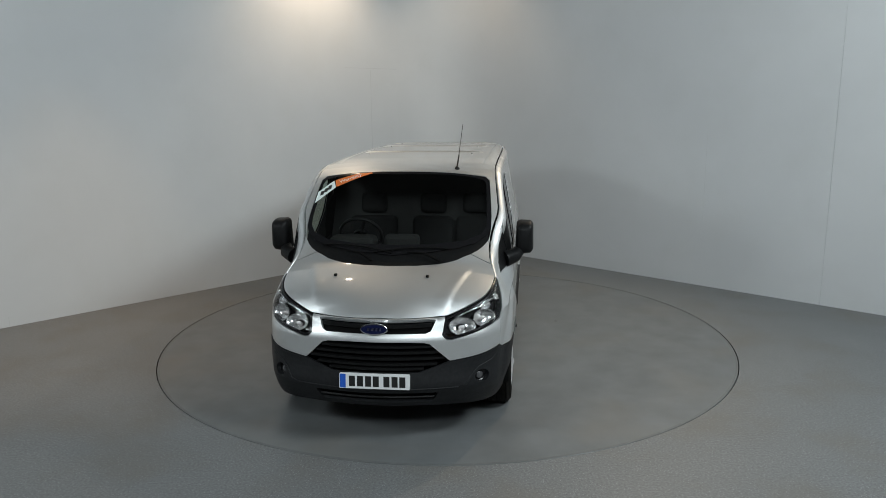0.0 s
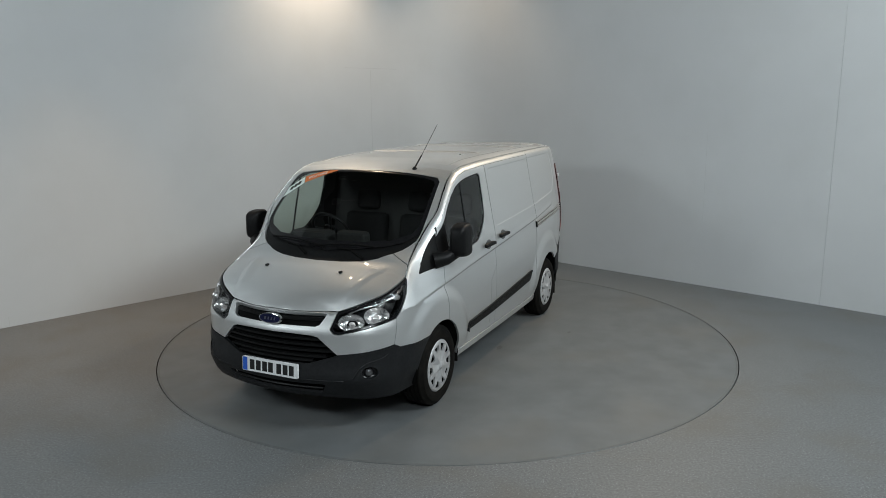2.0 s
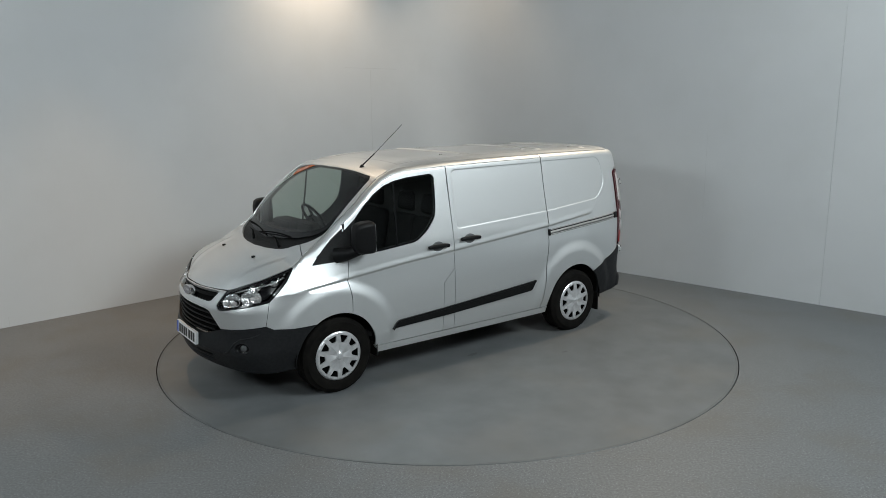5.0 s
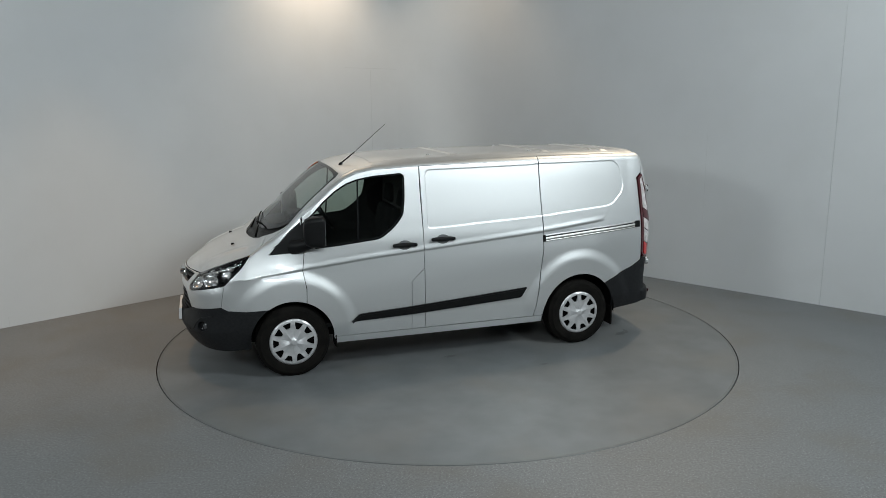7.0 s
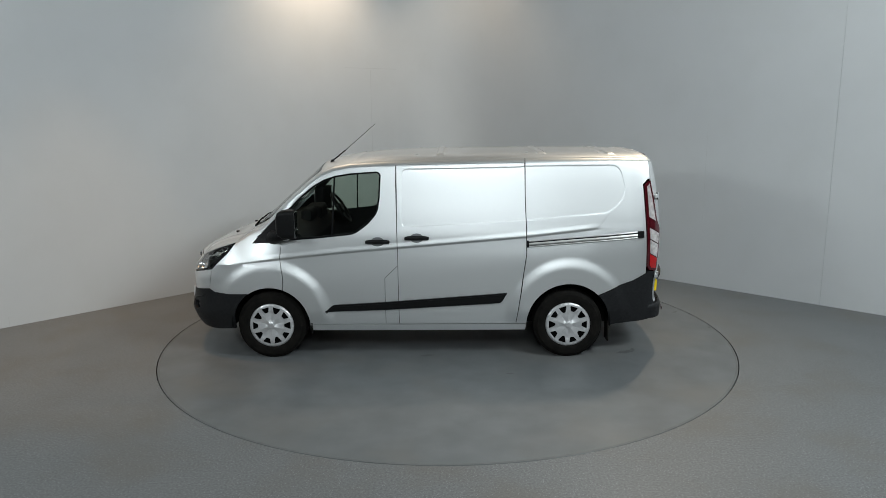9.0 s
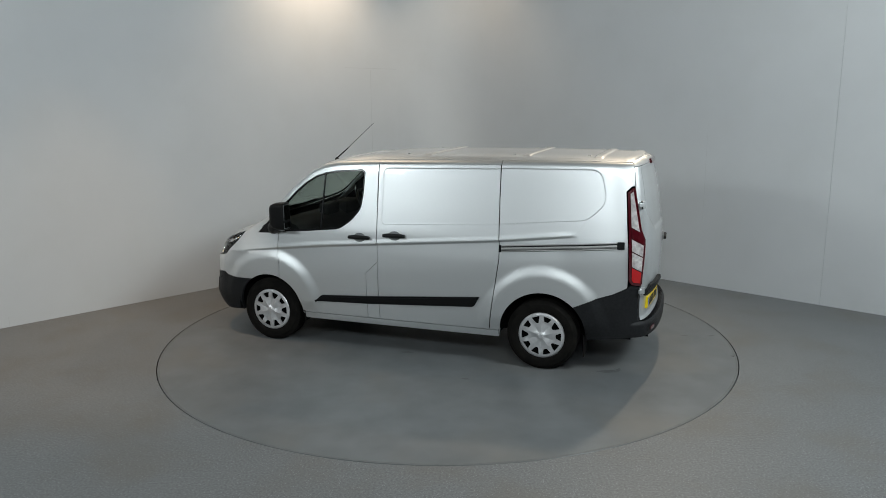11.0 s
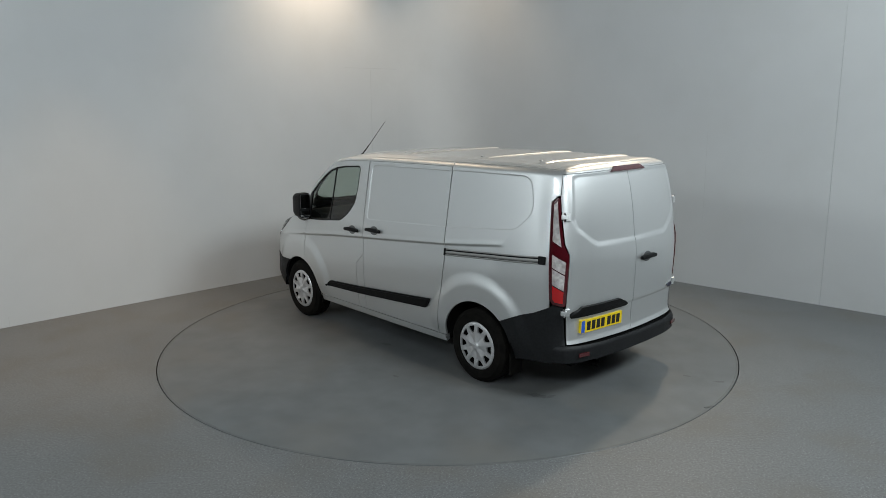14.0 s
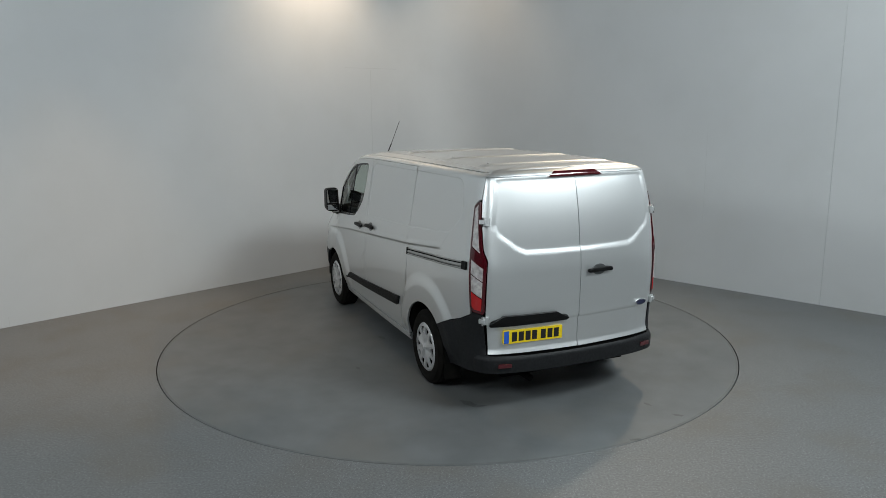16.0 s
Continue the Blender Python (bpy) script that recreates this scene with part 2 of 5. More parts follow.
def spot_light(at, to):
    """A small can spot on a drop rod."""
    m = look(at, to)
    bm = bmesh.new()
    n = 20
    prof = [(0.075, 0.02), (0.085, 0.02), (0.085, 0.2), (0.05, 0.24)]
    rings = [[bm.verts.new((q * math.cos(2 * math.pi * k / n), q * math.sin(2 * math.pi * k / n), h)) for k in range(n)] for q, h in prof]
    for a, b in zip(rings, rings[1:]):
        for k in range(n):
            bm.faces.new((a[k], a[(k + 1) % n], b[(k + 1) % n], b[k]))
    bm.faces.new(rings[-1])
    can = part("spot_light", bm, lamp_metal)
    can.matrix_world = m
    tagged(can, "small metal can spotlight on a drop rod", "spotlight", "spots by the back walls")
    bm = bmesh.new()
    top = m.inverted() @ Vector((*(m @ Vector((0, 0, 0.2))).xy, CEIL))
    tube_bar(bm, Vector((0, 0, 0.2)), top, 0.01)
    part("drop_rod", bm, lamp_metal, can)
    return can


for at, to, sx_, sy_, watts in BANKS:
    bank_light(at, to, sx_, sy_)
for at, to, *_ in SPOTS:
    spot_light(at, to)


# ---- van: materials ----
silver = textured(material("silver_paint", (0.68, 0.69, 0.7), 0.45, 0.88, Coat_Weight=0.9, Coat_Roughness=0.05), 420, (0.69, 0.705, 0.71), (0.78, 0.795, 0.80), 3)
black_plastic = textured(material("black_plastic", (0.006, 0.006, 0.0065), 0.42, Specular_IOR_Level=0.14), 60, (0.0055, 0.0056, 0.0059), (0.009, 0.0092, 0.0096), 4, 0.25, 420)
grey_plastic = textured(material("grey_plastic", (0.014, 0.015, 0.017), 0.5, Specular_IOR_Level=0.22), 45, (0.0085, 0.009, 0.01), (0.0145, 0.0153, 0.0168), 5, 0.3, 380)
gloss_black = material("gloss_black", (0.008, 0.008, 0.009), 0.2, Specular_IOR_Level=0.3)
# Near-zero black: black parts, and the shade put into slots and gaps.
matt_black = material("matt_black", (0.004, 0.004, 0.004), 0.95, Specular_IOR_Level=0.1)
rubber = textured(material("tyre_rubber", (0.012, 0.0115, 0.011), 0.78, Specular_IOR_Level=0.1), 14, (0.0035, 0.0033, 0.003), (0.0095, 0.0085, 0.0072), 6, 0.2, 200)
cover_silver = textured(material("wheel_cover_paint", (0.56, 0.56, 0.57), 0.36, 0.6), 30, (0.56, 0.56, 0.57), (0.66, 0.66, 0.67), 4)
chrome = material("chrome", (0.8, 0.8, 0.8), 0.08, 1.0)
mirror_glass = material("mirror_glass", (0.85, 0.87, 0.88), 0.02, 1.0)
alloy = material("rail_alloy", (0.4, 0.4, 0.39), 0.45, 0.7)
# Body silver darkened: the handle recess's shade is put into this colour.
shaded_cup = textured(material("shaded_cup_silver", (0.2, 0.205, 0.21), 0.4, 0.8), 340, (0.17, 0.175, 0.18), (0.24, 0.245, 0.25), 3)
red_lens = material("red_lens", (0.42, 0.004, 0.006), 0.2, Coat_Weight=1.0)
dark_red_lens = material("dark_red_lens", (0.065, 0.003, 0.007), 0.14, Coat_Weight=1.0)
clear_lens = textured(material("clear_lens", (0.62, 0.6, 0.58), 0.14, 0.25, Coat_Weight=1.0), 30, (0.4, 0.365, 0.365), (0.74, 0.71, 0.7), 2)
reflector = textured(material("lamp_reflector", (0.75, 0.75, 0.76), 0.24, 0.9), 55, (0.6, 0.6, 0.61), (0.92, 0.92, 0.92), 2, 0.8, 34)
dull_lens = material("dull_lens", (0.09, 0.09, 0.095), 0.2, 0.3, Coat_Weight=1.0)
badge_blue = material("badge_blue", (0.006, 0.009, 0.04), 0.15, Coat_Weight=1.0)
plate_white = material("plate_white", (0.75, 0.76, 0.77), 0.35)
plate_yellow = material("plate_yellow", (0.78, 0.56, 0.01), 0.35)
plate_blue = material("plate_blue", (0.02, 0.10, 0.50), 0.35)
ink = material("ink_black", (0.01, 0.01, 0.01), 0.5)
sticker_orange = material("sticker_orange", (0.62, 0.15, 0.03), 0.5)
sticker_white = material("sticker_white", (0.66, 0.74, 0.72), 0.5)
# Cab tones taken near black: the shade inside is put into the colours.
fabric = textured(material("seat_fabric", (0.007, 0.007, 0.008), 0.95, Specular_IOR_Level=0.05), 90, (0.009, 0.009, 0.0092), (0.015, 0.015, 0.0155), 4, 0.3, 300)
trim_shaded = textured(material("cab_trim", (0.011, 0.011, 0.012), 0.8, Specular_IOR_Level=0.2), 50, (0.012, 0.012, 0.012), (0.02, 0.02, 0.02), 4, 0.2, 250)
bulkhead_shaded = textured(material("bulkhead_shaded", (0.014, 0.014, 0.015), 0.8), 6, (0.011, 0.011, 0.011), (0.017, 0.017, 0.017), 4)
liner_shaded = material("headliner", (0.08, 0.08, 0.078), 0.9)


def tinted_glass(name, tint, least=0.05):
    m = bpy.data.materials.new(name)
    m.use_nodes = True
    nt = m.node_tree
    nt.nodes.remove(nt.nodes["Principled BSDF"])
    a, b = nt.nodes.new("ShaderNodeBsdfTransparent"), nt.nodes.new("ShaderNodeBsdfGlossy")
    a.inputs["Color"].default_value = (*tint, 1)
    b.inputs["Roughness"].default_value = 0.02
    f, x = nt.nodes.new("ShaderNodeLayerWeight"), nt.nodes.new("ShaderNodeMixShader")
    f.inputs["Blend"].default_value = 0.5
    p, g = nt.nodes.new("ShaderNodeMath"), nt.nodes.new("ShaderNodeMapRange")
    p.operation = "POWER"
    p.inputs[1].default_value = 4.5
    g.inputs["To Min"].default_value, g.inputs["To Max"].default_value = least, 0.9
    nt.links.new(f.outputs["Facing"], p.inputs[0])
    nt.links.new(p.outputs[0], g.inputs["Value"])
    nt.links.new(g.outputs["Result"], x.inputs[0])
    nt.links.new(a.outputs[0], x.inputs[1])
    nt.links.new(b.outputs[0], x.inputs[2])
    nt.links.new(x.outputs[0], nt.nodes["Material Output"].inputs["Surface"])
    return m


side_glass = tinted_glass("side_glass", (0.66, 0.74, 0.69), 0.075)
screen_glass = tinted_glass("screen_glass", (0.74, 0.79, 0.76), 0.055)
lens_glass = tinted_glass("lens_glass", (0.93, 0.94, 0.94), 0.015)

# ---- van: body surface ----
# x ahead, y to the van's left, z up; the origin lies on the ground midway between the axles.
AXLE, WHEEL_Z, TYRE_R = 1.4665, 0.337, 0.338
PLAN = [(2.465, 0.0), (2.445, 0.25), (2.385, 0.52), (2.285, 0.76), (2.13, 0.895), (1.86, 0.962), (1.4665, 0.985), (1.0, 0.992), (0.0, 1.0), (-1.0, 0.995),
        (-1.6, 0.975), (-2.05, 0.94), (-2.215, 0.907), (-2.318, 0.856), (-2.38, 0.78), (-2.425, 0.6), (-2.455, 0.3), (-2.465, 0.0)]


def spline(points, per=40):
    p = np.array([(points[1][0], -points[1][1])] + list(points) + [(points[-2][0], -points[-2][1])], float)
    out = []
    for i in range(1, len(p) - 2):
        a, b, c, d = p[i - 1], p[i], p[i + 1], p[i + 2]
        ta, tb, tc = (np.linalg.norm(b - a) ** 0.5, np.linalg.norm(c - b) ** 0.5, np.linalg.norm(d - c) ** 0.5)
        m1 = (b - a) / ta - (c - a) / (ta + tb) + (c - b) / tb
        m2 = (c - b) / tb - (d - b) / (tb + tc) + (d - c) / tc
        m1, m2 = m1 * tb, m2 * tb
        for u in np.linspace(0, 1, per, endpoint=False):
            h = (2 * u**3 - 3 * u**2 + 1, u**3 - 2 * u**2 + u, -2 * u**3 + 3 * u**2, u**3 - u**2)
            out.append(h[0] * b + h[1] * m1 + h[2] * c + h[3] * m2)
    out.append(p[-2])
    return np.array(out)


CURVE = spline([(x, y * 0.986) for x, y in PLAN])
ARC = np.concatenate([[0], np.cumsum(np.hypot(*np.diff(CURVE, axis=0).T))])
LENGTH = ARC[-1]
TANGENT = np.gradient(CURVE, axis=0)
TANGENT /= np.hypot(*TANGENT.T)[:, None]
NORMAL = np.stack([TANGENT[:, 1], -TANGENT[:, 0]], 1)
NORMAL[0], NORMAL[-1] = (1, 0), (-1, 0)


def along(s):
    """Plan point and outward normal at s metres round the outline from the nose; negative s lies on the right side."""
    s = np.asarray(s, float)
    a, sign = np.abs(s), np.where(s < 0, -1.0, 1.0)
    over = a > LENGTH
    a, sign = np.where(over, 2 * LENGTH - a, a), np.where(over, -sign, sign)
    p = np.stack([np.interp(a, ARC, CURVE[:, 0]), np.interp(a, ARC, CURVE[:, 1]) * sign], -1)
    n = np.stack([np.interp(a, ARC, NORMAL[:, 0]), np.interp(a, ARC, NORMAL[:, 1]) * sign], -1)
    return p, n, a, sign


def step(a, b, v):
    u = np.clip((np.asarray(v, float) - a) / (b - a), 0, 1)
    return u * u * (3 - 2 * u)


def sdf(px, pz, poly):
    """Signed distance to a polygon, negative inside."""
    px, pz = np.asarray(px, float), np.asarray(pz, float)
    best, inside = np.full(px.shape, 1e9), np.zeros(px.shape, bool)
    for (ax, az), (bx, bz) in zip(poly, poly[1:] + poly[:1]):
        dx, dz = bx - ax, bz - az
        u = np.clip(((px - ax) * dx + (pz - az) * dz) / (dx * dx + dz * dz + 1e-12), 0, 1)
        best = np.minimum(best, np.hypot(px - ax - u * dx, pz - az - u * dz))
        inside ^= ((az > pz) != (bz > pz)) & (px < (bx - ax) * (pz - az) / ((bz - az) if bz != az else 1e-12) + ax)
    return np.where(inside, -best, best)


def rounded(loop, r, n=5):
    """Rounds the corners of a polygon; r is one radius or one for each corner."""
    out = []
    rs = r if isinstance(r, (list, tuple)) else [r] * len(loop)
    for i, p in enumerate(loop):
        a, b, c = Vector(loop[i - 1]), Vector(p), Vector(loop[(i + 1) % len(loop)])
        k = min(rs[i], 0.45 * (a - b).length, 0.45 * (c - b).length)
        if k < 1e-4:
            out.append(tuple(b))
            continue
        p0, p2 = b + (a - b).normalized() * k, b + (c - b).normalized() * k
        for j in range(n + 1):
            t = j / n
            out.append(tuple((1 - t) ** 2 * p0 + 2 * t * (1 - t) * b + t * t * p2))
    return out


def smooth_interp(v, xs, zs):
    """A monotone cubic through points."""
    xs, zs = np.asarray(xs, float), np.asarray(zs, float)
    h, m = np.diff(xs), np.diff(zs) / np.diff(xs)
    t = np.concatenate([[m[0]], np.where(m[:-1] * m[1:] > 0, 2 * m[:-1] * m[1:] / np.where(m[:-1] + m[1:] == 0, 1, m[:-1] + m[1:]), 0), [m[-1]]])
    i = np.clip(np.searchsorted(xs, v) - 1, 0, len(h) - 1)
    u = np.clip((v - xs[i]) / h[i], 0, 1)
    return (2 * u**3 - 3 * u**2 + 1) * zs[i] + (u**3 - 2 * u**2 + u) * h[i] * t[i] + (-2 * u**3 + 3 * u**2) * zs[i + 1] + (u**3 - u**2) * h[i] * t[i + 1]


SIDE_Z, SIDE_IN = [0.2, 0.28, 0.36, 0.5, 0.7, 1.0, 1.2, 1.35, 1.6, 1.85, 2.0], [0.085, 0.05, 0.032, 0.016, 0.004, 0.0, 0.012, 0.036, 0.082, 0.128, 0.16]
NOSE_Z, NOSE_IN = [0.2, 0.28, 0.34, 0.40, 0.455, 0.58, 0.66, 0.80, 0.86, 0.93, 1.0, 1.2], [0.16, 0.085, 0.042, 0.016, 0.0, 0.022, 0.03, 0.03, 0.048, 0.062, 0.092, 0.25]
TAIL_Z, TAIL_IN = [0.2, 0.32, 0.45, 0.6, 0.8, 1.16, 1.4, 1.6, 1.8, 1.93, 2.0], [0.05, 0.02, 0.012, 0.022, 0.012, 0.0, 0.02, 0.045, 0.085, 0.125, 0.16]
CREASE_X, CREASE_Z = [-2.3, -1.75, -1.048, -0.329, 0.19, 0.768, 1.338, 2.0], [1.34, 1.295, 1.222, 1.165, 1.124, 1.077, 1.018, 0.94]
PANEL_A = rounded([(0.155, 1.866), (-1.2, 1.882), (-1.2, 1.382), (0.155, 1.316)], [0.06, 0, 0, 0.05], 6)
PANEL_B = rounded([(-1.0, 1.886), (-1.968, 1.888), (-2.034, 1.60), (-1.86, 1.437), (-1.0, 1.373)], [0, 0.1, 0.1, 0.07, 0], 6)
PANEL_C = [(-1.0, 1.372), (-1.86, 1.436), (-1.76, 1.315), (-1.72, 1.296), (-1.0, 1.22)]
DOOR_PANEL = [(0.70, 1.875), (0.735, 1.56), (0.70, 1.495), (0.55, 1.385), (0.49, 1.358), (-0.3, 1.348), (-0.3, 1.895), (0.66, 1.89)]
# Upper edge of the sides: nose, headlight, wing, windscreen pillar, roof rail, tail.
EDGE = [(2.374, 0.0, 0.962), (2.355, 0.25, 0.958), (2.265, 0.50, 0.952), (2.16, 0.62, 1.0), (2.0, 0.74, 1.075), (1.80, 0.845, 1.16), (1.70, 0.86, 1.235), (1.6, 0.86, 1.30), (1.5, 0.86, 1.375),
        (1.35, 0.86, 1.505), (1.2, 0.855, 1.635), (1.05, 0.84, 1.762), (0.94, 0.825, 1.842), (0.82, 0.82, 1.895), (0.65, 0.81, 1.925), (0.2, 0.81, 1.945), (-0.5, 0.81, 1.955), (-1.2, 0.805, 1.96),
        (-1.9, 0.79, 1.958), (-2.15, 0.775, 1.952), (-2.255, 0.70, 1.955), (-2.29, 0.5, 1.965), (-2.31, 0.25, 1.972), (-2.315, 0.0, 1.975)]


def base_inset(a, x, z):
    wf, wr = 1 - step(0.62, 1.30, a), 1 - step(0.80, 1.15, LENGTH - a)
    side = smooth_interp(z, SIDE_Z, SIDE_IN) + step(1.2, 1.75, x) * 0.45 * np.maximum(z - 0.95, 0)
    return side * (1 - wf) * (1 - wr) + wf * (smooth_interp(z, NOSE_Z, NOSE_IN) + 0.045 * step(0.15, 0.55, a) * step(0.84, 0.95, z)) + wr * smooth_interp(z, TAIL_Z, TAIL_IN)


def s_near(x, y, z):
    """The s at which the side surface passes nearest to a point."""
    a = np.linspace(0, LENGTH, 4000)
    p, n, _, _ = along(a)
    q = p - n * base_inset(a, p[:, 0], np.full(a.shape, z))[:, None]
    return float(a[np.argmin(np.hypot(q[:, 0] - x, q[:, 1] - abs(y)))]) * (-1 if y < 0 else 1)


EDGE_S = [s_near(x, y, z) for x, y, z in EDGE]
EDGE_S[0], EDGE_S[-1] = 0.0, LENGTH
EDGE_Z = [e[2] for e in EDGE]


def z_top(a):
    return np.interp(a, EDGE_S, EDGE_Z)


def round_r(a):
    return 0.018 + 0.037 * step(1.35, 1.75, a)


def shell(s, z, deep=0.0):
    """The van's outer side surface at (s, z), as x, y, z."""
    s, z = np.broadcast_arrays(np.asarray(s, float), np.asarray(z, float))
    p, n, a, sign = along(s)
    x = p[..., 0]
    d = base_inset(a, x, z)
    top, r = z_top(a), round_r(a)
    k = np.clip((z - (top - r)) / r, 0, 1)
    d = d + r * (1 - np.sqrt(np.maximum(1 - k * k, 0)))
    side = step(0.9, 1.3, a) * (1 - step(LENGTH - 1.05, LENGTH - 0.9, a))
    left = sign > 0
    for xw in (AXLE, -AXLE):
        d = d - 0.027 * (1 - step(0.515, 0.645, np.hypot(x - xw, (z - 0.36) * 0.97))) * side * step(0.3, 0.5, z)
    down = np.interp(x, CREASE_X, CREASE_Z) - z
    fade = side * step(-1.8, -1.6, x) * (1 - step(1.5, 1.98, x))
    d = d + fade * 0.013 * step(0.0, 0.022, down) * (1 - step(0.02, 0.33, down))
    d = d - fade * 0.004 * step(-0.05, -0.005, down) * (1 - step(-0.005, 0.01, down))
    dent = np.zeros(z.shape)
    for poly, depth, soft_ in ((PANEL_A, 0.004, 0.006), (PANEL_B, 0.004, 0.006)):
        dent = np.maximum(dent, depth * (1 - step(-soft_, soft_, sdf(x, z, poly))))
    band = 0.0014 * (1 - step(-0.012, 0.012, sdf(x, z, PANEL_C))) * (x < -1.047)
    d = d + (dent - band) * side
    rear = a > LENGTH - 0.85
    yy = np.abs(p[..., 1])
    d = d + np.where(rear, 0.011 * (1 - step(-0.008, 0.045, sdf(yy, z, DOOR_PANEL))), 0.0)
    d = d + np.where(rear, 0.012 * (1 - step(0.755, 0.785, z)) * step(0.5, 0.56, z), 0.0)
    q = p - n * (d + deep)[..., None]
    return np.concatenate([q, z[..., None]], -1)


RIM_A = np.linspace(0, LENGTH, 1200)
RIM = shell(RIM_A, z_top(RIM_A))
RIM_X, RIM_Y = RIM[::-1, 0], np.maximum(RIM[::-1, 1], 0)
for i in range(1, len(RIM_X)):
    RIM_X[i] = max(RIM_X[i], RIM_X[i - 1] + 1e-6)
RIM_Z = RIM[::-1, 2]
MID_X = [-2.33, -2.2, -1.9, -1.2, -0.3, 0.4, 0.7, 0.86, 0.98, 1.1, 1.25, 1.4, 1.55, 1.66, 1.72, 1.78, 1.9, 2.03, 2.2, 2.3, 2.35, 2.374]
MID_Z = [1.975, 1.988, 1.998, 2.006, 2.003, 1.985, 1.957, 1.933, 1.902, 1.80, 1.672, 1.54, 1.405, 1.305, 1.245, 1.222, 1.19, 1.145, 1.073, 1.018, 0.984, 0.962]


RIBS = [0.55, -0.22, -1.22, -1.90]


def deck(x, y, deep=0.0):
    """The van's top surface: bonnet, windscreen and roof."""
    x, y = np.broadcast_arrays(np.asarray(x, float), np.asarray(y, float))
    ye, ze = np.interp(x, RIM_X, RIM_Y), np.interp(x, RIM_X, RIM_Z)
    zc = smooth_interp(x, MID_X, MID_Z)
    u = np.clip(np.abs(y) / np.maximum(ye, 1e-4), 0, 1)
    z = ze + (zc - ze) * (1 - u ** (2.6 + 4.4 * (1 - step(0.3, 0.8, x))))
    # bonnet shoulders
    hood = step(1.72, 1.85, x) * (1 - step(2.2, 2.34, x))
    fold = 0.63 - 0.32 * (x - 1.75)
    z = z + hood * 0.008 * step(fold - 0.10, fold, np.abs(y)) * (1 - step(fold + 0.004, fold + 0.05, np.abs(y)))
    # sunk roof panels between raised ribs
    flat = 1 - step(0.66, 0.70, np.abs(y))
    sunk = step(-2.16, -2.13, x) * (1 - step(0.62, 0.66, x))
    z = z - 0.009 * flat * sunk
    for rx in RIBS[1:]:
        z = z + 0.012 * (1 - step(0.58, 0.64, np.abs(y))) * step(rx - 0.05, rx - 0.022, x) * (1 - step(rx + 0.022, rx + 0.05, x))
    return np.stack([x, y, z - deep], -1)


ROOF_FOLDS = [[(rx + o, -0.64), (rx + o, 0.64)] for rx in RIBS[1:] for o in (-0.05, -0.036, -0.022, 0.022, 0.036, 0.05)]
ROOF_FOLDS += [[(0.65, k * w), (-2.15, k * w)] for k in (1, -1) for w in (0.66, 0.68, 0.70)]
ROOF_FOLDS += [[(c, -0.7), (c, 0.7)] for c in (0.62, 0.66, -2.13, -2.16)]


# ---- van: panels cut from the surface ----
from mathutils.geometry import delaunay_2d_cdt


def resample(loop, gap):
    out = []
    for (ax, ay), (bx, by) in zip(loop, loop[1:] + loop[:1]):
        n = max(1, int(round(math.hypot(bx - ax, by - ay) / gap)))
        out += [(ax + (bx - ax) * k / n, ay + (by - ay) * k / n) for k in range(n)]
    return out


def shrink(loop, g):
    """Moves a polygon's outline inwards by g."""
    area2 = sum(a[0] * b[1] - b[0] * a[1] for a, b in zip(loop, loop[1:] + loop[:1]))
    w, out = (1 if area2 > 0 else -1), []
    for i, p in enumerate(loop):
        a, c = loop[i - 1], loop[(i + 1) % len(loop)]
        e1, e2 = Vector((p[0] - a[0], p[1] - a[1])), Vector((c[0] - p[0], c[1] - p[1]))
        if e1.length < 1e-7 or e2.length < 1e-7:
            out.append(p)
            continue
        n1, n2 = Vector((-e1.y, e1.x)).normalized(), Vector((-e2.y, e2.x)).normalized()
        m = n1 + n2
        m = m / max(m.length_squared / 2, 0.4)
        out.append((p[0] + w * g * m.x, p[1] + w * g * m.y))
    return out


def inside(px, py, loop):
    got = np.zeros(px.shape, bool)
    for (ax, ay), (bx, by) in zip(loop, loop[1:] + loop[:1]):
        if ay != by:
            got ^= ((ay > py) != (by > py)) & (px < (bx - ax) * (py - ay) / (by - ay) + ax)
    return got


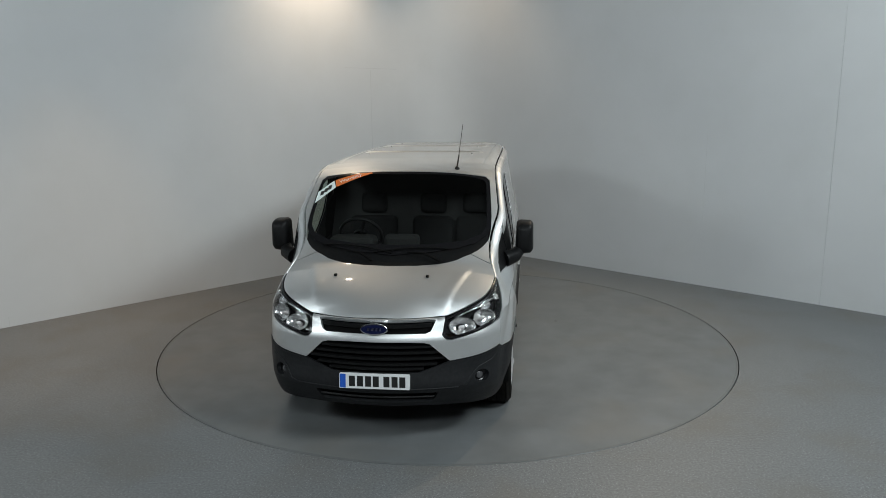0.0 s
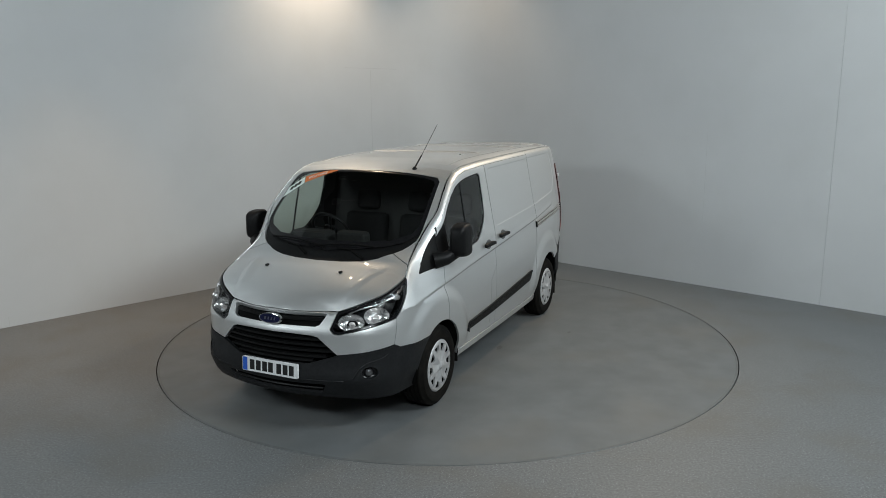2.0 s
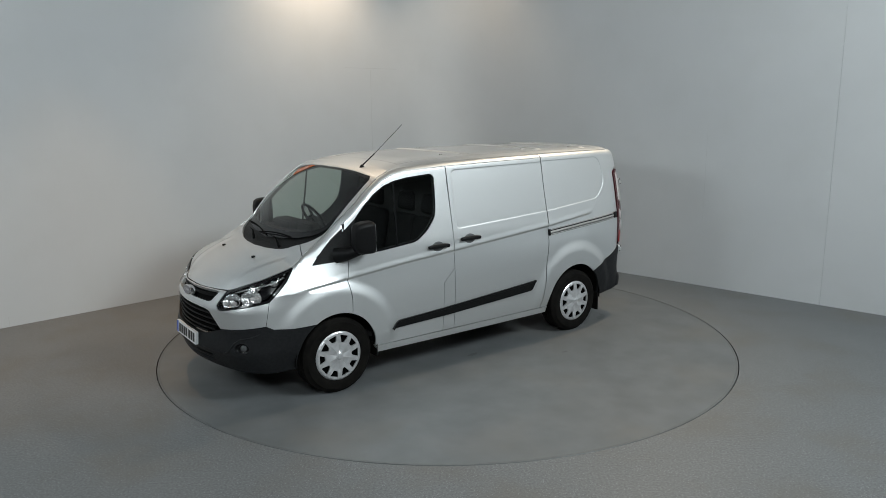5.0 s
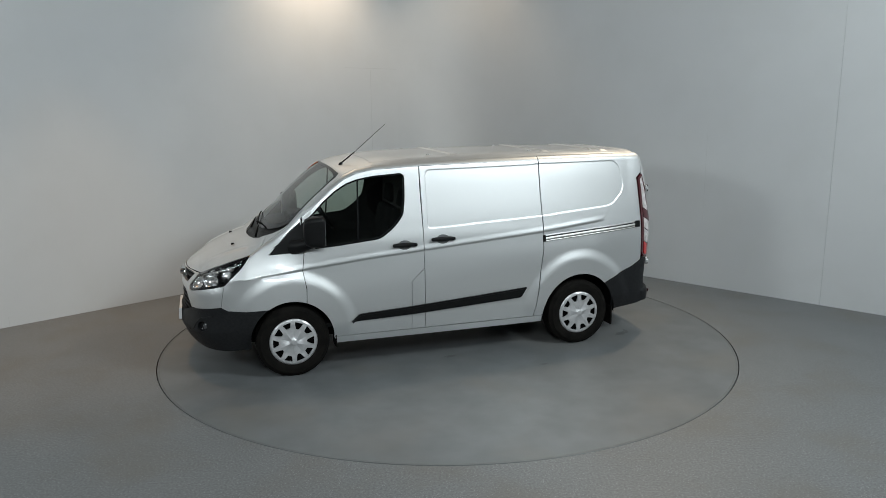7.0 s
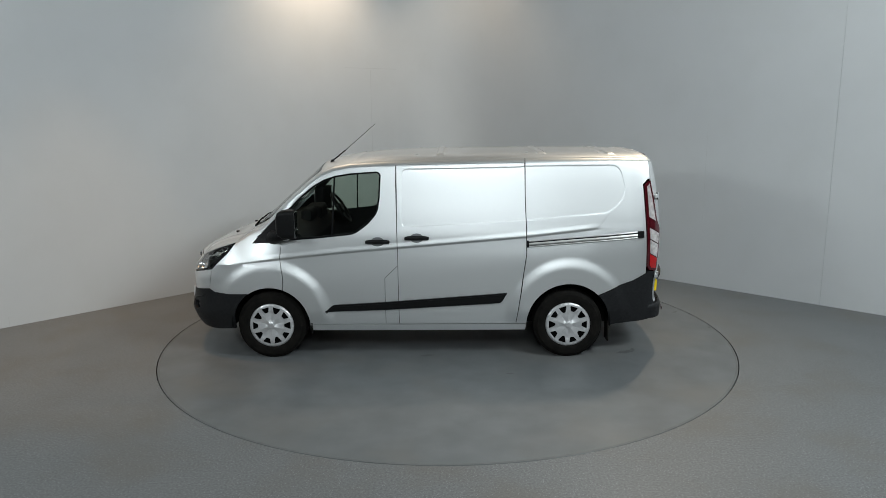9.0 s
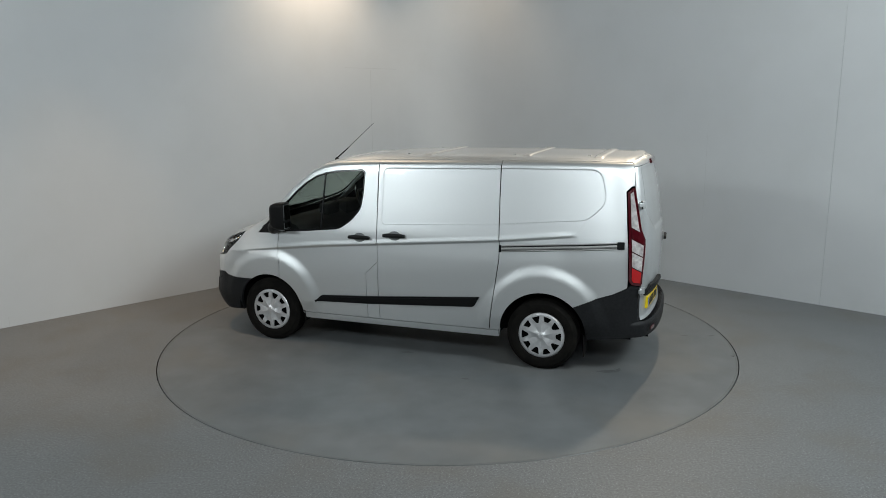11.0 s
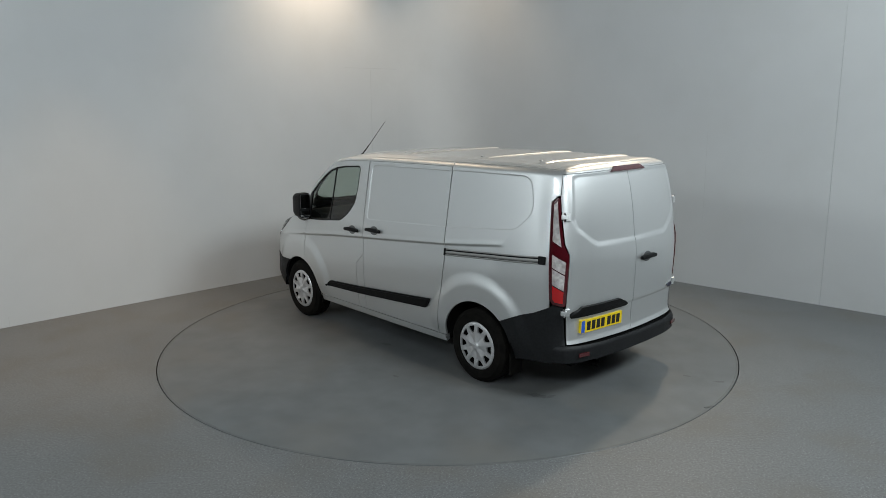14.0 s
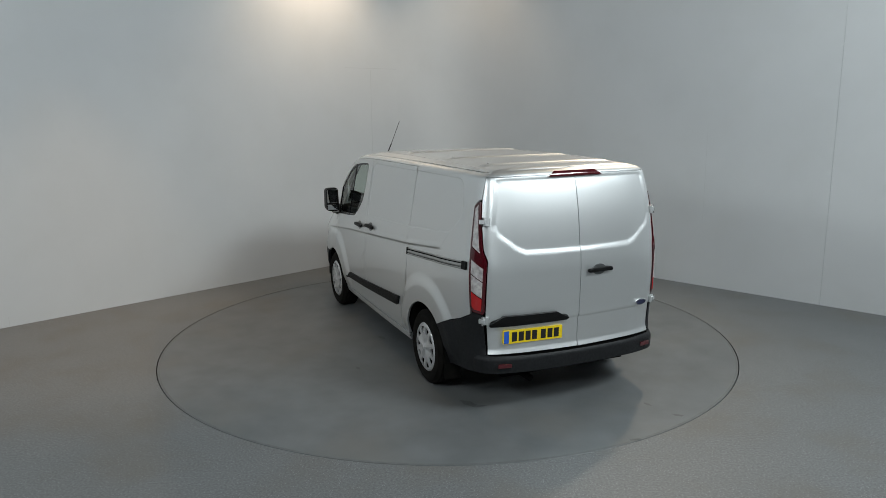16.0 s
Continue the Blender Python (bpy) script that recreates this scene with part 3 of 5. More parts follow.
def sheet(loop, surface, holes=(), gap=0.03, thick=0.018, joint=0.0028, edge=None, lines=(), analytic=True):
    """A panel: the part of a surface inside a loop of its own coordinates and outside the holes, with a turned-in rim."""
    edge = edge or min(gap, 0.02)
    loops = [resample(shrink(list(loop), joint), edge)] + [resample(shrink(list(h), -joint), edge) for h in holes]
    pts, edges = [], []
    for lp in loops:
        k = len(pts)
        pts += lp
        edges += [(k + i, k + (i + 1) % len(lp)) for i in range(len(lp))]
    low, high = np.array(pts).min(0), np.array(pts).max(0)
    for line in lines:
        dense = [p for p in resample(list(line) + list(line)[::-1], edge)[: max(2, len(resample(list(line) + list(line)[::-1], edge)) // 2 + 1)]]
        run = [p for p in dense if low[0] < p[0] < high[0] and low[1] < p[1] < high[1]]
        k = len(pts)
        pts += run
        edges += [(k + i, k + i + 1) for i in range(len(run) - 1) if math.dist(run[i], run[i + 1]) < 3 * edge]
    b = np.array(pts)
    xs = np.arange(b[:, 0].min() + gap / 2, b[:, 0].max(), gap)
    ys = np.arange(b[:, 1].min() + gap / 2, b[:, 1].max(), gap)
    gx, gy = (v.ravel() for v in np.meshgrid(xs, ys))
    ok = inside(gx, gy, loops[0])
    for h in loops[1:]:
        ok &= ~inside(gx, gy, h)
    gx, gy = gx[ok], gy[ok]
    if len(gx):
        near = np.full(gx.shape, 1e9)
        for i in range(0, len(b), 64):
            near = np.minimum(near, np.hypot(gx[:, None] - b[None, i : i + 64, 0], gy[:, None] - b[None, i : i + 64, 1]).min(1))
        keep = near > 0.45 * edge
        gx, gy = gx[keep], gy[keep]
    every = [Vector(p) for p in pts] + [Vector(p) for p in zip(gx.tolist(), gy.tolist())]
    verts, _, faces, _, _, _ = delaunay_2d_cdt(every, edges, [], 0, 1e-6)
    v2 = np.array([tuple(v) for v in verts])
    tri = np.array([f for f in faces if len(f) == 3])
    mid = v2[tri].mean(1)
    ok = inside(mid[:, 0], mid[:, 1], loops[0])
    for h in loops[1:]:
        ok &= ~inside(mid[:, 0], mid[:, 1], h)
    tri = tri[ok]
    co = surface(v2[:, 0], v2[:, 1])
    n = np.cross(co[tri[:, 1]] - co[tri[:, 0]], co[tri[:, 2]] - co[tri[:, 0]])
    c = co[tri].mean(1) - np.array([0, 0, 0.9])
    c[:, 0] *= 0.25
    e = 0.0015
    true = np.cross(surface(v2[:, 0] + e, v2[:, 1]) - surface(v2[:, 0] - e, v2[:, 1]), surface(v2[:, 0], v2[:, 1] + e) - surface(v2[:, 0], v2[:, 1] - e))
    true /= np.linalg.norm(true, axis=1)[:, None] + 1e-12
    if (n * c).sum() < 0:
        tri, n = tri[:, ::-1], -n
    if (n * true[tri[:, 0]]).sum() < 0:
        true = -true
    bm = bmesh.new()
    if analytic:
        layer, flag = bm.verts.layers.float_vector.new("true_normal"), bm.faces.layers.int.new("turned_in")
    used = {}
    for i in np.unique(tri):
        used[i] = bm.verts.new(co[i])
        if analytic:
            used[i][layer] = true[i]
    for t in tri:
        bm.faces.new([used[i] for i in t])
    if thick:
        bm.normal_update()
        rim = [e for e in bm.edges if e.is_boundary]
        normal = {v: v.normal.copy() for e in rim for v in e.verts}
        link = {v: bm.verts.new(v.co - normal[v] * thick) for v in normal}
        for e in rim:
            a, c2 = e.link_loops[0].vert, e.link_loops[0].link_loop_next.vert
            side_face = bm.faces.new((c2, a, link[a], link[c2]))
            if analytic:
                side_face[flag] = 1
    return bm


def panel(name, loop, surface, mat, parent, label="", **more):
    return part(name, sheet(loop, surface, **more), mat, parent, label, True, 38)


def sx(x, side=1):
    return float(np.interp(-x, -CURVE[:, 0], ARC)) * side


def sn(y):
    """s on the nose at a distance y from the middle."""
    return math.copysign(float(np.interp(abs(y), CURVE[:200, 1], ARC[:200])), y)


def st(y):
    """s on the tail at a distance y from the middle, counted past the left side."""
    k = float(np.interp(abs(y), CURVE[::-1][:200, 1], (LENGTH - ARC)[::-1][:200]))
    return LENGTH - k if y > 0 else LENGTH + k


def flip(loop):
    return [(-a, z) for a, z in loop]


def side_loop(points):
    """Points (x, z) on the van's left side."""
    return [(sx(x), z) for x, z in points]


def body_loop(points):
    """Points (x, y, z) on the van's surface."""
    return [(s_near(*p), p[2]) for p in points]


def top_line(x0, x1, n=24, drop=0.0):
    """The upper edge of the side from x0 to x1, as (s, z)."""
    s0, s1 = (float(np.interp(-v, -RIM[:, 0], RIM_A)) for v in (x0, x1))
    return [(s, float(z_top(s)) - drop) for s in np.linspace(s0, s1, n)]


def arch(xw, a0, a1, r=0.388, n=22):
    """The wheel arch's edge, by degrees from straight ahead, as (x, z)."""
    return [(xw + r * math.cos(radians(a)), 0.345 + r * math.sin(radians(a))) for a in np.linspace(a0, a1, n)]


def fold_lines():
    """Lines that the mesh follows: the belt crease and the pressed panels of the sides."""
    out = []
    for dz in (0.055, 0.008, -0.003, -0.012, -0.023):
        out.append([(sx(x), float(np.interp(x, CREASE_X, CREASE_Z)) + dz) for x in np.linspace(1.97, -1.85, 96)])
    for poly, w in ((PANEL_A, 0.0062), (PANEL_B, 0.0062), (PANEL_C, 0.0125)):
        for g in (w, w / 2, 0.0, -w / 2, -w):
            lp = shrink(rounded(poly, 0.006, 2), g)
            out.append([(sx(x), z) for x, z in lp + lp[:1]])
    return out


FOLDS = fold_lines()
DOOR_FOLDS = []
for g_ in (0.01, -0.012, -0.034, -0.055):
    DOOR_FOLDS.append([(LENGTH - float(np.interp(max(y, 0.0), CURVE[::-1][:200, 1], (LENGTH - ARC)[::-1][:200])), z) for y, z in shrink(DOOR_PANEL, g_)[:6]])
DOOR_FOLDS += [[(5.4, z), (LENGTH, z)] for z in (0.755, 0.785)]


# ---- van: body parts ----
van = tagged(new("van"), "silver panel van with black bumpers standing on the turntable", "van")


def mirrored(loop, side):
    return loop if side > 0 else [(-a, b) for a, b in loop]


def over(deep):
    return lambda a, b: shell(a, b, deep)


def decked(deep):
    return lambda a, b: deck(a, b, deep)


def at_shell(s, z, out=0.0):
    """A frame on the body: first axis along it, second up, third outwards."""
    p, q = shell(s, z), shell(s + 0.004 * (1 if s >= 0 else 1), z)
    r = shell(s, z + 0.004)
    u = Vector(q - p).normalized()
    n = u.cross(Vector(r - p)).normalized()
    v = n.cross(u)
    m = Matrix((u, v, n)).transposed().to_4x4()
    m.translation = Vector(p) + n * out
    return m


def prism(bm, loop, w0, w1, m=None, bevel=0.0):
    """A polygon in its own plane made into a solid from w0 to w1."""
    low = [bm.verts.new((a, b, w0)) for a, b in loop]
    high = [bm.verts.new((a, b, w1)) for a, b in loop]
    made = [bm.faces.new(list(reversed(low))), bm.faces.new(high)]
    for i in range(len(loop)):
        j = (i + 1) % len(loop)
        made.append(bm.faces.new((low[i], low[j], high[j], high[i])))
    bmesh.ops.recalc_face_normals(bm, faces=made)
    verts = low + high
    if bevel:
        got = bmesh.ops.bevel(bm, geom=list(made[1].edges) if made[1].is_valid else [], offset=bevel, segments=2, affect="EDGES", profile=0.5)
        verts = list({v for v in verts if v.is_valid} | {v for v in got["verts"]})
    if m is not None:
        bmesh.ops.transform(bm, matrix=m, verts=verts)
    return bm


def oval(a, b, n=32):
    return [(a * math.cos(2 * math.pi * k / n), b * math.sin(2 * math.pi * k / n)) for k in range(n)]


def tube(bm, points, r, n=8, close=True):
    """A round bar along a line of points; r is one radius or one for each point."""
    pts = [Vector(p) for p in points]
    rs = r if isinstance(r, (list, tuple)) else [r] * len(pts)
    rings = []
    for i, p in enumerate(pts):
        d = (pts[min(i + 1, len(pts) - 1)] - pts[max(i - 1, 0)]).normalized()
        u = d.cross(Vector((0, 0, 1)) if abs(d.z) < 0.9 else Vector((1, 0, 0))).normalized()
        v = d.cross(u)
        rings.append([bm.verts.new(p + rs[i] * (math.cos(2 * math.pi * k / n) * u + math.sin(2 * math.pi * k / n) * v)) for k in range(n)])
    made = []
    for a, b in zip(rings, rings[1:]):
        made += [bm.faces.new((a[k], a[(k + 1) % n], b[(k + 1) % n], b[k])) for k in range(n)]
    if close:
        made += [bm.faces.new(rings[0][::-1]), bm.faces.new(rings[-1])]
    bmesh.ops.recalc_face_normals(bm, faces=made)
    return bm


def lathe(bm, profile, n=64, m=None):
    """Turns a profile of (radius, height) round the local third axis."""
    rings = [[bm.verts.new((r * math.cos(2 * math.pi * k / n), r * math.sin(2 * math.pi * k / n), h)) for k in range(n)] for r, h in profile]
    made = []
    for a, b in zip(rings, rings[1:]):
        made += [bm.faces.new((a[k], a[(k + 1) % n], b[(k + 1) % n], b[k])) for k in range(n)]
    if profile[-1][0] > 1e-4:
        made.append(bm.faces.new(rings[-1]))
    if m is not None:
        bmesh.ops.transform(bm, matrix=m, verts=[v for r in rings for v in r])
    bmesh.ops.recalc_face_normals(bm, faces=made)
    return bm


def clip_z(loop, z0, z1):
    """The part of a polygon between two heights."""
    for lim, sgn in ((z0, 1), (z1, -1)):
        out = []
        for a, b in zip(loop, loop[1:] + loop[:1]):
            ia, ib = sgn * (a[1] - lim) >= 0, sgn * (b[1] - lim) >= 0
            if ia:
                out.append(a)
            if ia != ib:
                k = (lim - a[1]) / (b[1] - a[1])
                out.append((a[0] + k * (b[0] - a[0]), lim))
        loop = out
    return loop


WINDOW = [(1.265, 1.195), (1.25, 1.50), (1.14, 1.612), (1.02, 1.71), (0.914, 1.772), (0.80, 1.808), (0.66, 1.83), (0.39, 1.848), (0.357, 1.82), (0.368, 1.60), (0.39, 1.455), (0.49, 1.34), (0.62, 1.25), (0.99, 1.213)]
WING_FRONT = [(1.80, 0.851, 1.145), (1.88, 0.862, 1.05), (2.035, 0.862, 0.898), (2.085, 0.885, 0.70)]
LAMP_LOW = [(2.035, 0.862, 0.898), (2.13, 0.83, 0.876), (2.265, 0.69, 0.836), (2.335, 0.55, 0.804), (2.348, 0.515, 0.810), (2.352, 0.487, 0.842)]
wing_front = body_loop(WING_FRONT)
lamp_low = body_loop(LAMP_LOW)


def front_end():
    # black bumper
    left = [(sn(0.32), 0.575), (sn(0.548), 0.645), (sn(0.77), 0.672), wing_front[-1]] + side_loop([(2.03, 0.668), (1.86, 0.661)] + arch(AXLE, 57, -8, 0.38) + [(1.93, 0.285), (2.05, 0.275)]) + [(sn(0.85), 0.28), (sn(0.6), 0.292), (sn(0.3), 0.30)]
    loop = left + [(-a, b) for a, b in reversed(left)]
    slot = rounded([(sn(0.46), 0.418), (sn(0.42), 0.342), (sn(-0.42), 0.342), (sn(-0.46), 0.418)], 0.02)
    holes = [slot]
    for k in (1, -1):
        holes.append([(k * (sn(0.775) + 0.062 * a), 0.512 + 0.043 * b) for a, b in oval(1, 1, 24)])
    bumper = panel("front_bumper", loop, over(-0.006), grey_plastic, van, "dark grey textured plastic bumper", holes=holes, gap=0.03, thick=0.03)
    part("intake", sheet([(a * 1.05, b) for a, b in shrink(slot, -0.02)], over(0.05), thick=0, gap=0.1), matt_black, bumper)
    bm = bmesh.new()
    tube(bm, [shell(s, 0.378) - np.array([0.014, 0, 0]) for s in np.linspace(sn(-0.43), sn(0.43), 24)], 0.009, 6)
    part("intake_bar", bm, black_plastic, bumper)
    # creased lip that runs over the fog lamps
    for k in (1, -1):
        m = at_shell(k * sn(0.775), 0.512, -0.035)
        bm = lathe(bmesh.new(), [(0.075, 0.012), (0.062, 0.0), (0.04, -0.004), (0.038, 0.0)], 24, m @ Matrix.Diagonal((1, 0.72, 1, 1)))
        fog = part("fog_lamp_bezel", bm, gloss_black, bumper, smooth=True, sharp=40)
        bm = lathe(bmesh.new(), [(0.030, 0.0), (0.028, 0.008), (0.02, 0.013), (0.01, 0.016), (0.001, 0.017)], 24, m)
        part("fog_lens", bm, dull_lens, fog, "clear round fog lamp lens", True, 40)
        bm = bmesh.new()
        line = [(0.60, 0.455), (0.66, 0.47), (0.71, 0.545), (0.76, 0.585), (0.84, 0.61), (0.90, 0.64)]
        tube(bm, [shell(k * (sn(y) if y < 0.85 else sn(0.85) + (y - 0.85)), z, -0.005) for y, z in line], [0.003, 0.007, 0.008, 0.008, 0.007, 0.003], 8)
        part("bumper_crease", bm, grey_plastic, bumper, smooth=True)
    for z in (0.452,):
        bm = bmesh.new()
        tube(bm, [shell(s, z, -0.004) for s in np.linspace(sn(-0.60), sn(0.60), 30)], 0.006, 8)
        part("bumper_crease", bm, grey_plastic, bumper, smooth=True)

    # silver nose panel round the two grilles
    s_in = s_near(2.256, 0.502, 0.95)
    inner = [(s, float(z_top(s)) + 0.001) for s in np.linspace(0.0, s_in, 10)]
    upper = [(sn(0.2), 0.9525), (sn(0.40), 0.947), (sn(0.462), 0.940), (sn(0.415), 0.871), (sn(0.38), 0.858)]
    left = inner + list(reversed(lamp_low)) + [wing_front[-1], (sn(0.77), 0.672), (sn(0.548), 0.645), (sn(0.405), 0.778), (sn(0.36), 0.79), (sn(0.2), 0.797)]
    loop = left + [(-a, b) for a, b in reversed(left) if a > 0]
    hole = upper + [(-a, b) for a, b in reversed(upper)]
    nose = panel("nose_panel", loop, shell, silver, van, holes=[hole], gap=0.022, thick=0.03, joint=0.002)
    grille = part("upper_grille", sheet(shrink(hole, -0.02), over(0.045), thick=0, gap=0.06), matt_black, nose, "black upper grille slot")
    for z in (0.902,):
        bm = bmesh.new()
        pts = np.linspace(sn(-0.43), sn(0.43), 24)
        for a, b in zip(pts, pts[1:]):
            pa, pb = shell(a, z, 0.02), shell(b, z, 0.02)
            q = [pa + (0, 0, 0.014), pb + (0, 0, 0.014), pb - (0, 0, 0.012), pa - (0, 0, 0.012)]
            bm.faces.new([bm.verts.new(v) for v in q])
            bm.faces.new([bm.verts.new(v) for v in (q[0] - (0.03, 0, 0), q[1] - (0.03, 0, 0), q[1], q[0])])
        bmesh.ops.remove_doubles(bm, verts=bm.verts, dist=1e-5)
        part("grille_bar", bm, black_plastic, grille)
    # badge
    m = at_shell(0.0, 0.892, 0.012)
    badge = part("badge", prism(bmesh.new(), oval(0.102, 0.041), -0.03, 0.012, m, 0.004), chrome, nose, "blue oval badge with a chrome rim", True, 40)
    part("badge_field", prism(bmesh.new(), oval(0.093, 0.034), 0.008, 0.0145, m), badge_blue, badge)
    bm = bmesh.new()
    for cx, w in ((-0.043, 0.016), (-0.012, 0.014), (0.017, 0.014), (0.045, 0.012)):
        prism(bm, [(cx - w / 2, -0.011), (cx + w / 2, -0.011), (cx + w / 2 + 0.004, 0.011), (cx - w / 2 + 0.004, 0.011)], 0.0145, 0.0155, m)
    part("badge_bar", bm, chrome, badge)
    # lower grille
    hexa = [(sn(0.36), 0.79), (sn(0.405), 0.778), (sn(0.548), 0.645), (sn(0.32), 0.575)]
    hexa = hexa + [(-a, b) for a, b in reversed(hexa)]
    low = part("lower_grille", sheet(shrink(hexa, -0.015), over(0.075), thick=0, gap=0.06), matt_black, van, "black slatted lower grille")
    for z, w in ((0.757, 0.42), (0.712, 0.47), (0.667, 0.515), (0.624, 0.46), (0.592, 0.36)):
        bm = bmesh.new()
        pts = [(s, shell(s, z, 0.01), shell(s, z, 0.06)) for s in np.linspace(sn(-w), sn(w), 22)]
        rows = [[bm.verts.new(q) for q in (a + (0, 0, 0.009), a - (0, 0, 0.007), b - (0, 0, 0.012), b + (0, 0, 0.012))] for _, a, b in pts]
        for r0, r1 in zip(rows, rows[1:]):
            for i in range(4):
                bm.faces.new((r0[i], r0[(i + 1) % 4], r1[(i + 1) % 4], r1[i]))
        bmesh.ops.recalc_face_normals(bm, faces=bm.faces)
        part("grille_slat", bm, black_plastic, low)
    # number plate, lettering blanked to plain bars
    m = Matrix.Translation((2.468, 0, 0.514)) @ Matrix(((0, 0, 1, 0), (1, 0, 0, 0), (0, 1, 0, 0), (0, 0, 0, 1))) @ pose(0, 0, 0, -4)
    number_plate(m, plate_white)


def number_plate(m, field):
    plate = part("number_plate", prism(bmesh.new(), rounded([(-0.26, -0.0555), (0.26, -0.0555), (0.26, 0.0555), (-0.26, 0.0555)], 0.008), -0.02, 0.004, m), field, van, "number plate with a blue edge band and plain black bars")
    part("plate_band", prism(bmesh.new(), [(-0.255, -0.052), (-0.212, -0.052), (-0.212, 0.052), (-0.255, 0.052)], 0.004, 0.005, m), plate_blue, plate)
    for cx in (-0.165, -0.105, -0.045, 0.012, 0.09, 0.15, 0.207):
        part("plate_bar", prism(bmesh.new(), [(cx - 0.022, -0.039), (cx + 0.022, -0.039), (cx + 0.022, 0.039), (cx - 0.022, 0.039)], 0.004, 0.0055, m), ink, plate)
    return plate


def headlight(side):
    s_in, s_tip = s_near(2.256, 0.502, 0.95), wing_front[0][0]
    top = [(s, float(z_top(s))) for s in np.linspace(s_in, s_tip - 0.01, 14)]
    loop = mirrored(top + wing_front[:3] + lamp_low[1:], side)
    lamp = panel("headlight", loop, over(0.004), gloss_black, van, "clear headlight with chrome reflectors in a black surround", holes=[shrink(loop, 0.022)], gap=0.03, thick=0.05)
    part("housing", sheet(shrink(loop, 0.016), over(0.06), thick=0, gap=0.04), gloss_black, lamp)
    for x, y, z, r, name in ((2.265, 0.625, 0.890, 0.088, "main_reflector"), (2.15, 0.775, 0.930, 0.084, "dip_reflector"), (2.08, 0.75, 1.015, 0.042, "side_reflector"), (1.97, 0.82, 1.045, 0.03, "side_reflector")):
        s = s_near(x, y, z) * side
        m = at_shell(s, z, -0.045)
        m = m @ Matrix.Diagonal((1.15, 0.8, 1, 1))
        bm = lathe(bmesh.new(), [(r, 0.04), (r * 0.97, 0.03), (r * 0.75, 0.006), (r * 0.4, -0.006), (0.001, -0.008)], 28, m)
        bowl = part(name, bm, reflector, lamp, "chrome reflector bowl", True, 60)
        bm = lathe(bmesh.new(), [(r * 0.24, -0.006), (r * 0.24, 0.02), (r * 0.14, 0.03), (0.001, 0.032)], 16, m)
        part("bulb", bm, clear_lens, bowl, smooth=True, sharp=40)
    bm = bmesh.new()
    line = [(2.25, 0.575, 0.935), (2.18, 0.64, 0.968), (2.08, 0.73, 1.0), (1.97, 0.80, 1.035), (1.88, 0.835, 1.08)]
    tube(bm, [shell(s_near(*p) * side, p[2], 0.03) for p in line], 0.010, 8)
    # small chrome beads added along the strip in place of lamp glints
    for k, q in enumerate(line):
        for w in (0.0, 0.5):
            if k + w <= len(line) - 1:
                e = line[min(k + 1, len(line) - 1)]
                c = tuple(q[i] + (e[i] - q[i]) * w for i in range(3))
                bmesh.ops.create_icosphere(bm, subdivisions=1, radius=0.009, matrix=Matrix.Translation(shell(s_near(*c) * side, c[2] + 0.022, 0.016)))
    part("chrome_strip_glints", bm, reflector, lamp, smooth=True)
    cover = part("lens_cover", sheet(shrink(loop, 0.006), over(0.0), thick=0, gap=0.03), lens_glass, lamp, "clear plastic lens cover", True)
    cover.visible_shadow = False


